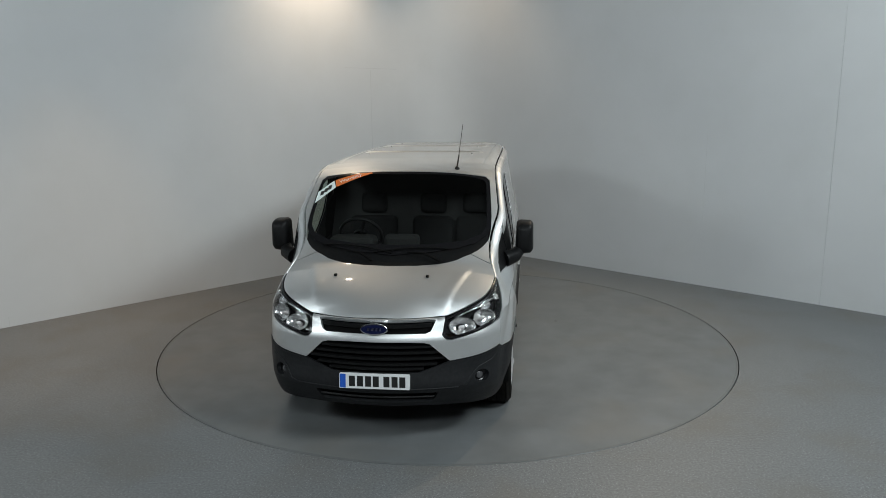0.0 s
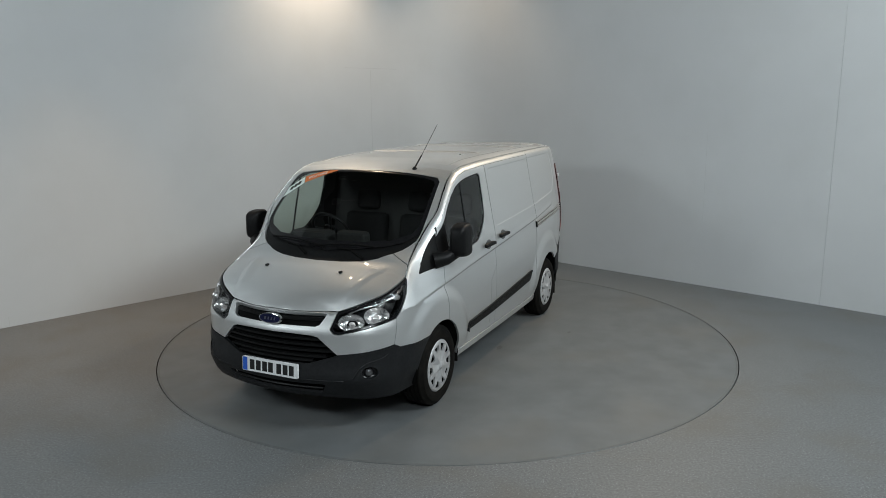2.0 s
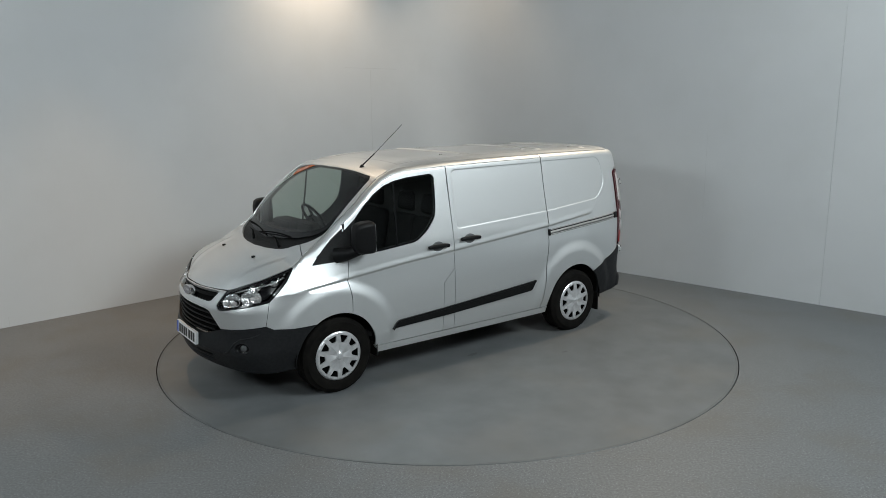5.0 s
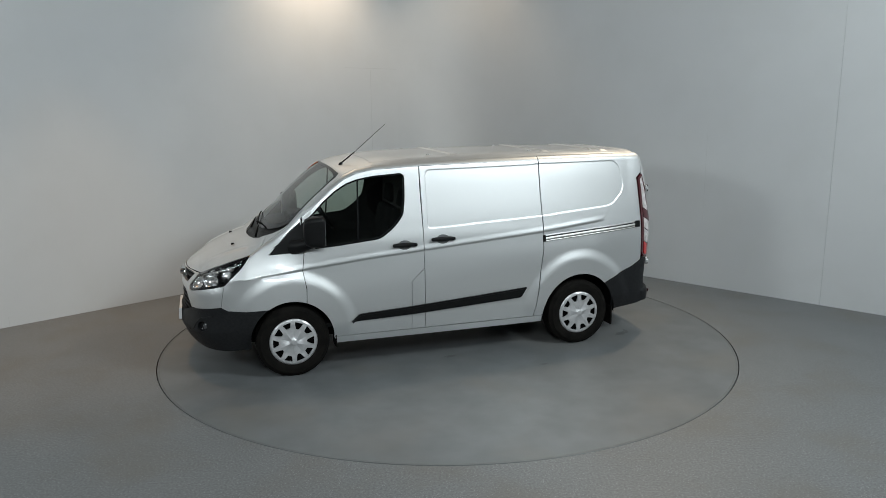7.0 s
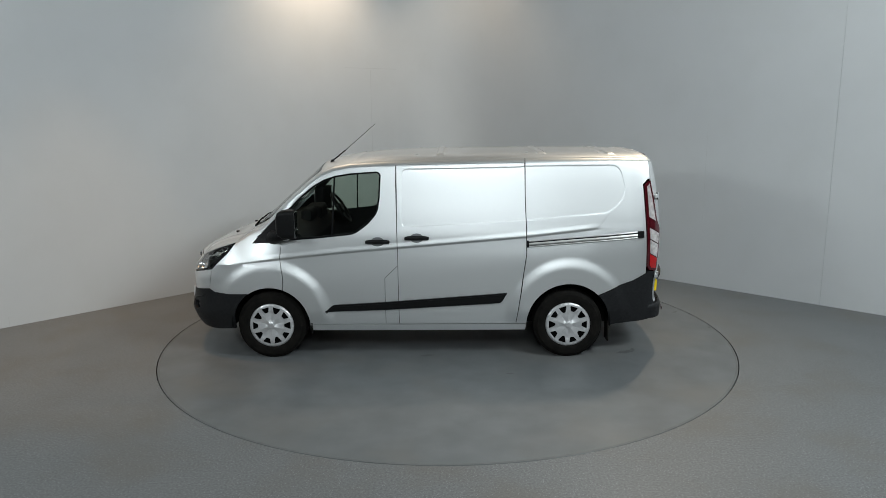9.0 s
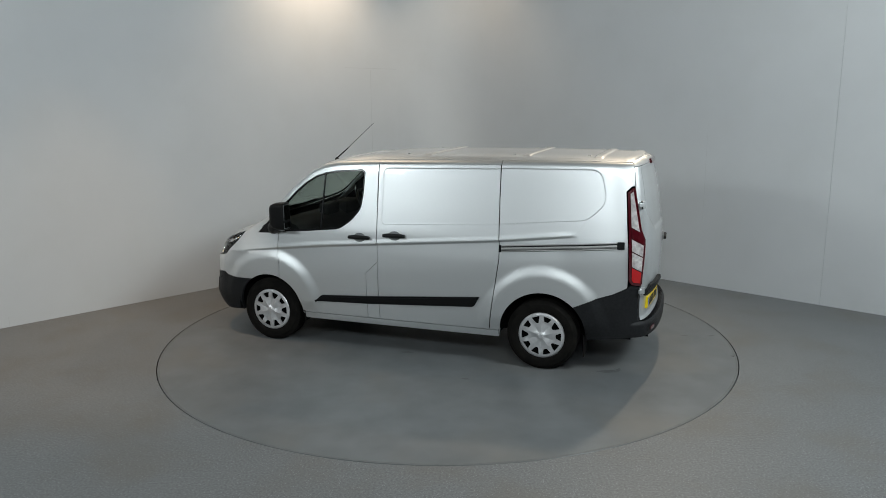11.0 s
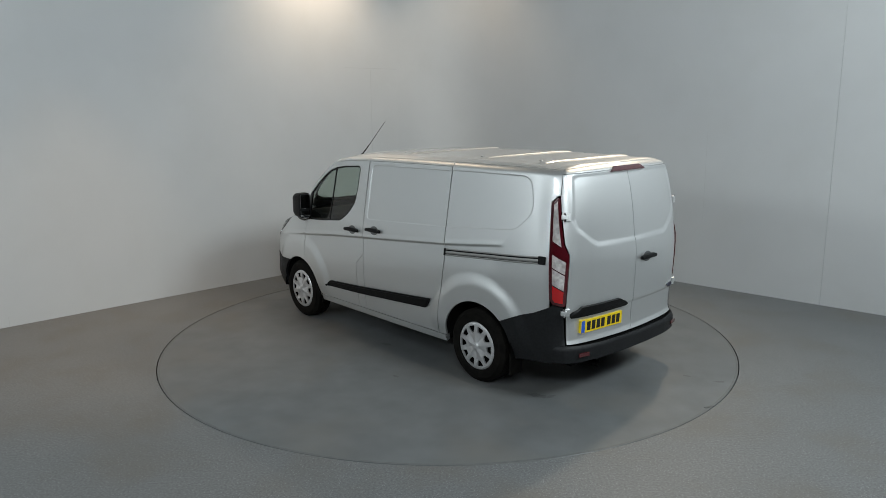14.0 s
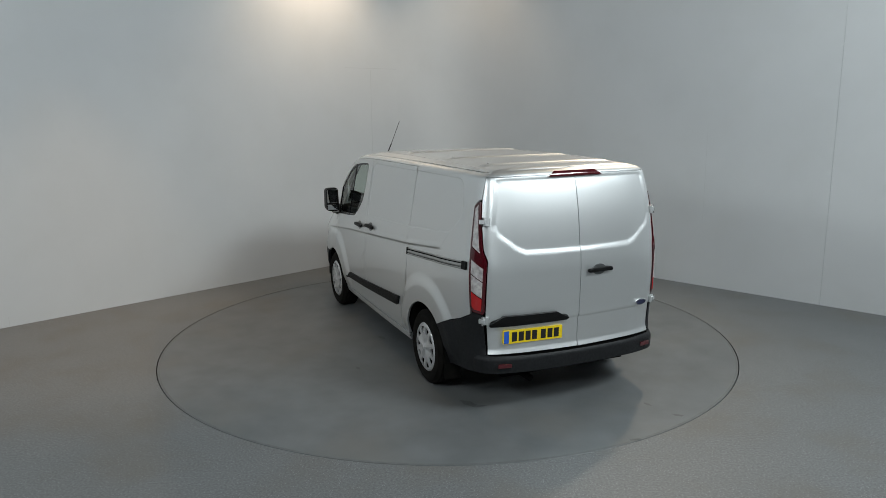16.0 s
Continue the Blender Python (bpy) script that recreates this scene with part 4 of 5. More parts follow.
def side_body(side):
    # wing
    sail = rounded(side_loop([(1.645, 1.15), (1.352, 1.172), (1.352, 1.44), (1.45, 1.352)]), 0.012)
    loop = top_line(1.80, 1.347, 16) + side_loop([(1.342, 1.40), (1.337, 1.15), (1.355, 1.005), (1.3285, 0.835), (1.3315, 0.73)] + arch(AXLE, 110.5, 57, 0.38) + [(1.86, 0.661), (2.03, 0.668)]) + list(reversed(wing_front[1:]))
    wing = panel("front_wing", mirrored(loop, side), shell, silver, van, holes=[mirrored(sail, side)], gap=0.025, joint=0.0018, lines=[mirrored(f, side) for f in FOLDS])
    part("sail_panel", sheet(mirrored(sail, side), over(0.002), thick=0.01), black_plastic, wing, "black corner panel")
    # roof rail over the doors
    rail_end = -1.034
    loop = top_line(1.347, rail_end, 60) + list(reversed(top_line(1.347, rail_end, 60, 0.037)))
    panel("cant_rail", mirrored(loop, side), shell, silver, van, gap=0.02, edge=0.015, joint=0.0012)
    # front door
    loop = top_line(1.325, 0.212, 40, 0.037) + side_loop([(0.215, 1.715), (0.207, 1.333), (0.2, 0.942), (0.33, 0.82), (0.331, 0.345), (1.085, 0.345)] + arch(AXLE, 180, 111, 0.38)[2:] + [(1.325, 0.835), (1.353, 1.005), (1.335, 1.15), (1.34, 1.40)])
    win = rounded(side_loop(WINDOW), [0.02, 0.03, 0, 0, 0, 0, 0, 0.03, 0.03, 0, 0.05, 0.05, 0.05, 0])
    door = panel("front_door", mirrored(loop, side), shell, silver, van, holes=[mirrored(win, side)], gap=0.02, joint=0.0018, lines=[mirrored(f, side) for f in FOLDS])
    glass_edge = shrink(win, 0.017)
    part("window_seal", sheet(mirrored(win, side), over(0.003), holes=[mirrored(glass_edge, side)], thick=0.01, gap=0.03), gloss_black, door)
    pane = part("window", sheet(mirrored(shrink(win, 0.008), side), over(0.006), thick=0, gap=0.04), side_glass, door, "green-tinted door window", True)
    pane.visible_shadow = False
    bar = side_loop([(0.845, 1.20), (0.825, 1.20), (0.795, 1.82), (0.815, 1.82)])
    part("window_divider", sheet(mirrored(bar, side), over(0.001), thick=0.01), gloss_black, door)
    trim = rounded(side_loop([(1.372, 1.174), (1.235, 1.19), (1.232, 1.525), (1.30, 1.462), (1.372, 1.398)]), 0.008)
    part("corner_trim", sheet(mirrored(trim, side), over(-0.003), thick=0.006, gap=0.03), black_plastic, door, "black corner trim ahead of the window", True, 38)
    door_handle(side * sx(0.392), 1.178, door)
    # fuel flap or plain sill piece behind the door
    loop = side_loop([(0.2, 0.942), (0.33, 0.82), (0.331, 0.345), (0.197, 0.345)])
    panel("fuel_flap" if side > 0 else "pillar_panel", mirrored(loop, side), shell, silver, van)
    # sliding door
    loop = top_line(0.207, -1.031, 50, 0.037) + side_loop([(-1.038, 1.598), (-1.049, 1.215), (-1.051, 1.048), (-1.011, 0.766), (-0.954, 0.345), (0.197, 0.345), (0.2, 0.942), (0.205, 1.4)])
    slide = panel("sliding_door" if side > 0 else "load_panel", mirrored(loop, side), shell, silver, van, gap=0.018, lines=[mirrored(f, side) for f in FOLDS])
    if side > 0:
        door_handle(sx(0.012), 1.212, slide)
    # rear quarter
    rear = [(5.448, 1.90), (5.431, 1.748), (5.397, 1.745), (5.340, 1.70)] + body_loop([(-2.245, 0.912, 0.91), (-2.25, 0.93, 0.832)])
    loop = top_line(-1.037, -2.2, 40) + [(5.448, float(z_top(5.448)))] + rear + side_loop([(-2.10, 0.768), (-1.958, 0.722)] + arch(-AXLE, 135, 5, 0.405) + [(-1.062, 0.345), (-0.957, 0.345), (-1.014, 0.766), (-1.054, 1.048), (-1.052, 1.215), (-1.041, 1.598)])
    quarter = panel("rear_quarter", mirrored(loop, side), shell, silver, van, gap=0.018, lines=[mirrored(f, side) for f in FOLDS])
    if side > 0:
        m0, m1 = (-1.056, 1.147), (-2.19, 1.224)
        loop = [(sx(m0[0]), m0[1] - 0.034), (sx(m1[0]), m1[1] - 0.034), (sx(m1[0]), m1[1] + 0.032), (sx(m0[0]), m0[1] + 0.032)]
        channel = part("door_rail", sheet(loop, over(-0.002), thick=0.004), matt_black, quarter, "sliding door rail of dull alloy with black end caps")
        for dz, h, out in ((0.025, 0.007, 0.012), (-0.004, 0.015, 0.0), (-0.027, 0.007, 0.012)):
            bm = bmesh.new()
            pts = [shell(sx(x), m0[1] + (m1[1] - m0[1]) * (m0[0] - x) / (m0[0] - m1[0]) + dz, -out / 2) for x in np.linspace(m0[0], m1[0] + 0.06, 20)]
            tube(bm, pts, h, 6)
            part("rail_strip", bm, alloy, channel)
        for x, w in ((-1.062, 0.012), (-2.163, 0.032)):
            z = m0[1] + (m1[1] - m0[1]) * (m0[0] - x) / (m0[0] - m1[0])
            bm = prism(bmesh.new(), rounded([(-w, -0.035), (w, -0.035), (w, 0.033), (-w, 0.033)], 0.008), -0.02, 0.016, at_shell(sx(x), z), 0.004)
            part("rail_cap", bm, black_plastic, channel)
    # sill
    loop = side_loop([(1.09, 0.342), (1.062, 0.275), (-1.05, 0.275), (-1.062, 0.342)])
    sill = panel("sill", mirrored(loop, side), over(-0.006), silver, van, thick=0.04)
    # rubbing strip
    loop = rounded(side_loop([(0.928, 0.474), (0.85, 0.549), (0.331, 0.579), (-0.87, 0.668), (-0.81, 0.561), (0.3, 0.496)]), [0.01, 0.03, 0, 0.01, 0.03, 0])
    strip = part("rubbing_strip", sheet(mirrored(loop, side), over(-0.016), thick=0.018, gap=0.03), black_plastic, van, "black plastic rubbing strip", True, 38)
    part("strip_face", sheet(mirrored(shrink(loop, 0.016), side), over(-0.0215), thick=0.008, gap=0.03), black_plastic, strip, smooth=True, sharp=38)
    # arch liners and mud flaps
    for xw, r in ((AXLE, 0.40), (-AXLE, 0.42)):
        bm = bmesh.new()
        rows = [[bm.verts.new((xw + r * math.cos(radians(a)), side * y, 0.345 + r * math.sin(radians(a)))) for y in (0.955, 0.80, 0.62)] for a in range(-5, 186, 10)]
        for a, b in zip(rows, rows[1:]):
            for i in range(2):
                bm.faces.new((a[i], a[i + 1], b[i + 1], b[i]))
        bm.faces.new([r_[2] for r_ in rows])
        part("arch_liner", bm, matt_black, van)
        bm = box(bmesh.new(), xw - 0.405, xw - 0.39, side * 0.80, side * 0.95, 0.24 if xw > 0 else 0.16, 0.36, 0.004)
        part("mud_flap", bm, rubber, van, "black rubber mud flap")
    # wing mirror
    bm = bmesh.new()
    hull = rounded([(0.982, 1.245), (0.995, 1.495), (1.02, 1.512), (1.118, 1.508), (1.137, 1.48), (1.139, 1.27), (1.12, 1.235), (1.02, 1.225)], 0.03, 4)
    rings = []
    for x, k in ((1.16, 0.93), (1.166, 0.985), (1.188, 1.0), (1.24, 0.99), (1.29, 0.94), (1.325, 0.81), (1.342, 0.5)):
        rings.append([bm.verts.new((x, side * (1.066 + (y - 1.066) * k), 1.37 + (z - 1.37) * k)) for y, z in hull])
    for a, b in zip(rings, rings[1:]):
        for i in range(len(hull)):
            bm.faces.new((a[i], a[(i + 1) % len(hull)], b[(i + 1) % len(hull)], b[i]))
    bm.faces.new(rings[0])
    bm.faces.new(rings[-1])
    bmesh.ops.recalc_face_normals(bm, faces=bm.faces)
    mirror = part("wing_mirror", bm, black_plastic, van, "black wing mirror on a stout arm", True, 50)
    for z0, z1 in ((1.335, 1.49), (1.25, 1.315)):
        bm = box(bmesh.new(), 1.154, 1.162, side * 1.008 if side > 0 else -1.128, side * 1.128 if side > 0 else -1.008, z0, z1, 0.003)
        part("mirror_pane", bm, mirror_glass, mirror)
    bm = bmesh.new()
    tube(bm, [(1.42, side * 0.90, 1.215), (1.36, side * 0.985, 1.235), (1.27, side * 1.02, 1.262), (1.225, side * 1.06, 1.285)], [0.07, 0.058, 0.05, 0.04], 12)
    part("mirror_arm", bm, black_plastic, mirror, smooth=True, sharp=50)
    bm = bmesh.new()
    box(bm, 1.24, 1.35, side * 0.97 if side > 0 else -1.03, side * 1.03 if side > 0 else -0.97, 1.205, 1.228, 0.006)
    part("mirror_foot", bm, silver, mirror)
    # tail lamp
    outer = body_loop([(-2.23, 0.785, 1.738), (-2.192, 0.843, 1.695), (-2.247, 0.912, 0.905), (-2.275, 0.90, 0.862), (-2.358, 0.84, 0.846), (-2.367, 0.83, 0.87), (-2.361, 0.798, 1.275), (-2.319, 0.812, 1.36)]) + [(5.427, 1.735)]
    lamp = panel("tail_lamp", mirrored(outer, side), over(-0.012), dark_red_lens, van, "upright tail lamp with red and clear lenses", gap=0.02, thick=0.03, edge=0.012)
    lens = shrink(outer, 0.026)
    mid = sum(q[0] for q in lens) / len(lens)
    tilt = lambda lp, k: [(c, z + k * (c - mid)) for c, z in lp]
    for z0, z1, mat, name in ((1.36, 1.80, clear_lens, "clear_lens"), (1.265, 1.352, dark_red_lens, "red_lens"), (1.15, 1.257, clear_lens, "clear_lens"), (1.01, 1.142, clear_lens, "clear_lens"), (0.80, 1.002, red_lens, "red_lens")):
        piece = tilt(clip_z(tilt(lens, 0.55), z0, z1), -0.55)
        part(name, sheet(mirrored(piece, side), over(-0.017), thick=0.006, gap=0.02, joint=0.001, edge=0.012), mat, lamp, smooth=True, sharp=38)


def door_handle(s, z, parent):
    m = at_shell(s, z, 0.0)
    # low raised disc; its dark tone stands in for the shaded recess
    cup = part("handle_cup", prism(bmesh.new(), oval(0.066, 0.046, 24), -0.012, 0.003, m, 0.003), shaded_cup, parent)
    grip = rounded([(-0.118, -0.016), (0.118, -0.016), (0.118, 0.014), (0.07, 0.022), (-0.07, 0.022), (-0.118, 0.014)], 0.012)
    part("handle", prism(bmesh.new(), grip, 0.008, 0.036, m, 0.008), black_plastic, parent, "black pull handle", True, 50)
    return cup


def rear_end():
    turn = lambda loop: [(2 * LENGTH - a, b) for a, b in loop]
    hinge_edge = body_loop([(-2.40, 0.825, 0.515), (-2.372, 0.828, 0.846), (-2.364, 0.795, 1.28), (-2.322, 0.808, 1.365)]) + [(5.435, 1.74), (5.452, 1.90)]
    half = hinge_edge + [(hinge_edge[-1][0] + 0.012, 1.918), (st(0.3), 1.926), (LENGTH, 1.93), (LENGTH, 0.51)]
    left = panel("rear_door", half, shell, silver, van, gap=0.02, lines=DOOR_FOLDS)
    right = panel("rear_door", turn(half), shell, silver, van, gap=0.02, lines=[turn(f) for f in DOOR_FOLDS])
    # header over the doors
    head = [(5.45, 1.92), (5.466, 1.922), (st(0.3), 1.93), (LENGTH, 1.934)]
    edge = [(s, float(z_top(s))) for s in np.linspace(LENGTH, 5.45, 24)]
    loop = head + edge
    for lp in (loop, turn(loop)):
        panel("rear_header", lp, shell, silver, van, gap=0.02, joint=0.0, edge=0.01)
    brake = rounded([(st(0.265), 1.912), (st(-0.265), 1.912), (st(-0.20), 1.958), (st(0.20), 1.958)], 0.008)
    part("brake_lamp", sheet(brake, over(-0.018), thick=0.02, edge=0.015), dark_red_lens, van, "dark red high brake lamp", True, 38)
    # hinges
    for k, door in ((1, left), (-1, right)):
        for x, y, z in ((-2.33, 0.807, 1.583), (-2.385, 0.848, 0.80)):
            s = s_near(x, y - 0.01, z)
            m = at_shell(s if k > 0 else 2 * LENGTH - s, z)
            bm = bmesh.new()
            box(bm, -0.028, 0.028, -0.032, 0.032, 0, 0.022, 0.004, m)
            box(bm, -0.05, 0.0, -0.018, 0.018, 0.01, 0.034, 0.004, m) if k > 0 else box(bm, 0.0, 0.05, -0.018, 0.018, 0.01, 0.034, 0.004, m)
            h = part("hinge", bm, silver, door, "silver strap hinge")
            bm = bmesh.new()
            tube(bm, [m @ Vector((-0.02 * k, -0.036, 0.026)), m @ Vector((-0.02 * k, 0.036, 0.026))], 0.008, 8)
            part("hinge_pin", bm, chrome, h)
    door_handle(st(-0.18), 1.147, right)
    # badge
    m = at_shell(st(-0.66), 0.80, 0.0)
    badge = part("badge", prism(bmesh.new(), oval(0.066, 0.028), -0.004, 0.01, m, 0.003), chrome, right, "small dark oval badge with a chrome rim", True, 40)
    part("badge_field", prism(bmesh.new(), oval(0.057, 0.021), 0.008, 0.012, m), badge_blue, badge)
    # plate light trim
    trim = rounded([(st(0.79), 0.765), (st(0.68), 0.838), (st(0.22), 0.838), (st(0.10), 0.772), (st(0.12), 0.752), (st(0.78), 0.745)], 0.012)
    part("plate_trim", sheet(trim, over(-0.03), thick=0.034, gap=0.03), black_plastic, left, "black trim over the number plate", True, 38)
    m = at_shell(st(0.415), 0.655, 0.006)
    number_plate(m, plate_yellow)
    # bumper: corners and the stepped bar
    for k in (1, -1):
        corner = side_loop([(-1.958, 0.722), (-2.10, 0.768)]) + body_loop([(-2.25, 0.93, 0.832), (-2.265, 0.905, 0.858), (-2.36, 0.852, 0.84), (-2.395, 0.838, 0.512)])
        corner = corner + [(st(0.79), 0.508), (st(0.79), 0.37)] + side_loop([(-2.2, 0.345), (-1.95, 0.325)] + arch(-AXLE, 186, 135, 0.405))
        panel("bumper_corner", mirrored(corner, k), over(-0.004), grey_plastic, van, "dark grey plastic bumper corner", gap=0.025, thick=0.02)
    s0 = sx(-2.2)
    bar = [(s0, 0.40), (s0 + 0.03, 0.505), (st(0.8), 0.512), (st(0.3), 0.507), (LENGTH, 0.507)]
    low = [(LENGTH, 0.372), (st(0.5), 0.37), (st(0.8), 0.365), (s0 + 0.02, 0.36)]
    loop = bar + [(2 * LENGTH - a, b) for a, b in reversed(bar[:-1])] + [(2 * LENGTH - a, b) for a, b in reversed(low[1:])] + low
    bumper = part("rear_bumper", sheet(loop, lambda a, b: shell(a, b, -0.055 * np.sqrt(np.clip((a - s0 - 0.06) / 0.45, 0, 1) * np.clip((2 * LENGTH - s0 - 0.06 - a) / 0.45, 0, 1)) + 0.02 * np.clip((b - 0.47) / 0.04, 0, 1) ** 2), thick=0.075, gap=0.03), grey_plastic, van, "dark grey stepped rear bumper", True, 38)
    for y in (0.675, -0.675):
        m = at_shell(st(y), 0.437, 0.052)
        part("bumper_reflector", prism(bmesh.new(), rounded([(-0.055, -0.017), (0.055, -0.017), (0.055, 0.017), (-0.055, 0.017)], 0.005), 0, 0.008, m, 0.003), dark_red_lens, bumper)
    bm = bmesh.new()
    tube(bm, [(-2.1, 0.42, 0.27), (-2.40, 0.42, 0.28)], 0.028, 14, False)
    part("exhaust_pipe", bm, matt_black, van, smooth=True)
    bm = bmesh.new()
    tube(bm, [(-2.1, 0.1, 0.33), (-2.1, -0.5, 0.33)], 0.1, 16)
    part("exhaust_silencer", bm, matt_black, van, smooth=True, sharp=50)


SCREEN = [(0.985, 0.0), (0.98, 0.3), (0.962, 0.6), (0.952, 0.715), (0.985, 0.752), (1.1, 0.765), (1.3, 0.785), (1.385, 0.786), (1.44, 0.762), (1.53, 0.67), (1.60, 0.53), (1.65, 0.32), (1.68, 0.0)]
HOOD_BACK = [(1.785, 0.0), (1.77, 0.22), (1.738, 0.38), (1.69, 0.53), (1.632, 0.635)]
WING_BACK = [(1.631, 0.637), (1.585, 0.69), (1.535, 0.732), (1.476, 0.768)]


def both(half):
    return half + [(a, -b) for a, b in reversed(half) if b > 0]


def rim_line(x0, x1, n):
    return [(x, float(np.interp(x, RIM_X, RIM_Y))) for x in np.linspace(x0, x1, n)]


def top_body():
    half = SCREEN[:5] + rim_line(0.99, -2.2, 60) + [(float(RIM[i, 0]), float(RIM[i, 1])) for i in range(len(RIM)) if RIM[i, 0] < -2.2]
    loop = [(a, max(b, 0.0)) for a, b in half]
    part("roof", sheet(both(loop), deck, gap=0.024, thick=0.02, joint=0.0, lines=ROOF_FOLDS), silver, van, "silver roof with pressed bands across it", True, 38)
    for k in (1, -1):
        loop = SCREEN[4:8] + [(1.44, 0.78), WING_BACK[-1]] + rim_line(1.505, 0.99, 24)
        part("screen_pillar", sheet([(a, b * k) for a, b in loop], deck, gap=0.02, joint=0.0012), silver, van, smooth=True, sharp=38)
        loop = WING_BACK + rim_line(1.509, 1.693, 10)
        part("wing_top", sheet([(a, b * k) for a, b in loop], deck, gap=0.02, joint=0.0016), silver, van, smooth=True, sharp=38)
    nose = [(float(RIM[i, 0]), float(RIM[i, 1])) for i in range(len(RIM)) if RIM[i, 0] > 1.695]
    loop = HOOD_BACK + list(reversed(nose))
    part("bonnet", sheet(both([(a, max(b, 0)) for a, b in loop]), deck, gap=0.024, joint=0.002), silver, van, "silver bonnet", True, 38)
    low = SCREEN[8:]
    cowl = [(a + 0.006, b + 0.003) for a, b in HOOD_BACK + WING_BACK] + [(a - 0.03, b) for a, b in low]
    cowl[0] = (HOOD_BACK[0][0] + 0.006, 0.0)
    part("cowl", sheet([(a, b) for a, b in both(cowl)], decked(0.02), gap=0.03, thick=0, joint=0.0), black_plastic, van, "black scuttle panel under the wipers", True)
    screen = both(SCREEN)
    inner = [(1.015, 0.0), (1.01, 0.3), (0.995, 0.60), (1.0, 0.70), (1.03, 0.722), (1.1, 0.728), (1.3, 0.745), (1.385, 0.742), (1.44, 0.705), (1.53, 0.56), (1.585, 0.32), (1.60, 0.0)]
    glass = part("windscreen", sheet(screen, decked(0.004), gap=0.03, thick=0), screen_glass, van, "tinted windscreen with a black border", True)
    glass.visible_shadow = False
    part("screen_border", sheet(screen, decked(0.002), holes=[both(inner)], gap=0.03, thick=0, joint=0.003), gloss_black, glass, smooth=True)
    # corner sticker on the inside of the windscreen, upper corner on the driver's side
    white = [(1.215, -0.765), (1.11, -0.758), (1.03, -0.63), (1.095, -0.60)]
    orange = [(1.092, -0.596), (1.028, -0.62), (0.995, -0.43), (0.99, -0.30), (1.0, -0.28)]
    sticker = part("window_sticker", sheet(white, decked(-0.001), gap=0.03, thick=0, joint=0), sticker_white, glass, "white and orange diagonal sticker")
    part("orange_strip", sheet(orange, decked(-0.001), gap=0.03, thick=0, joint=0), sticker_orange, sticker)
    # plain bars for the mark on the white part
    for u in (0.3, 0.5, 0.7):
        a = Vector((1.165, -0.765)).lerp(Vector((1.062, -0.613)), u)
        q = [(a.x - 0.022, a.y - 0.012), (a.x + 0.016, a.y - 0.012), (a.x + 0.012, a.y + 0.018), (a.x - 0.026, a.y + 0.018)]
        part("sticker_bar", sheet(q, decked(-0.002), gap=0.03, thick=0, joint=0), ink, sticker)
    words = bpy.data.curves.new("words", "FONT")
    words.body, words.size, words.align_x, words.align_y = "Warranty", 0.052, "CENTER", "CENTER"
    words.extrude = 0.0002
    p = Vector(deck(1.035, -0.48, -0.004))
    u = (Vector(deck(1.0, -0.36)) - Vector(deck(1.062, -0.60))).normalized()
    n = Vector((0.62, -0.1, 0.75))
    n = (n - n.dot(u) * u).normalized()
    m = Matrix((u, n.cross(u), n)).transposed().to_4x4()
    m.translation = p
    ob = new("sticker_text", words)
    ob.data.materials.append(plate_white)
    ob.parent, ob.matrix_local = sticker, m
    # washer jets
    for x, y in ((1.935, 0.325), (1.93, -0.405)):
        z = float(deck(x, y)[2])
        bm = box(bmesh.new(), x - 0.015, x + 0.015, y - 0.012, y + 0.012, z - 0.004, z + 0.014, 0.004)
        part("washer_jet", bm, black_plastic, van)
    # wipers
    for pivot, elbow, ends in (((1.72, 0.40), (1.672, 0.12), ((1.625, 0.46), (1.668, -0.16))), ((1.725, -0.16), (1.665, -0.38), ((1.672, 0.0), (1.585, -0.60)))):
        bm = bmesh.new()
        tube(bm, [deck(*pivot, -0.012), deck((pivot[0] + elbow[0]) / 2 - 0.01, (pivot[1] + elbow[1]) / 2, -0.035), deck(*elbow, -0.022)], [0.012, 0.007, 0.005], 8)
        arm = part("wiper", bm, matt_black, van, "black wiper arm and blade", True)
        bm = bmesh.new()
        tube(bm, [deck(ends[0][0] + (ends[1][0] - ends[0][0]) * t, ends[0][1] + (ends[1][1] - ends[0][1]) * t, -0.013 - 0.01 * math.sin(math.pi * t)) for t in np.linspace(0, 1, 12)], 0.006, 6)
        part("wiper_blade", bm, matt_black, arm)
    # small covers over the roof fixing points
    for x, y in ((0.02, 0.52), (0.02, -0.52), (-1.08, 0.50), (-1.08, -0.50), (-1.80, 0.50), (-1.80, -0.50)):
        z = float(deck(x, y)[2])
        part("fixing_cover", box(bmesh.new(), x - 0.016, x + 0.016, y - 0.01, y + 0.01, z - 0.004, z + 0.007, 0.003), alloy, van)
    # aerial
    base = Vector((0.882, 0.455, float(deck(0.882, 0.455)[2])))
    bm = bmesh.new()
    lathe(bm, [(0.024, -0.006), (0.022, 0.004), (0.013, 0.016), (0.008, 0.022)], 16, Matrix.Translation(base))
    aerial = part("aerial", bm, black_plastic, van, "thin black roof aerial raked back", True, 40)
    bm = bmesh.new()
    tip = Vector((0.437, 0.468, 2.292))
    tube(bm, [base + Vector((0, 0, 0.01)), base.lerp(tip, 0.3), base.lerp(tip, 0.31), tip], [0.0075, 0.006, 0.003, 0.0026], 8)
    part("aerial_rod", bm, black_plastic, aerial)


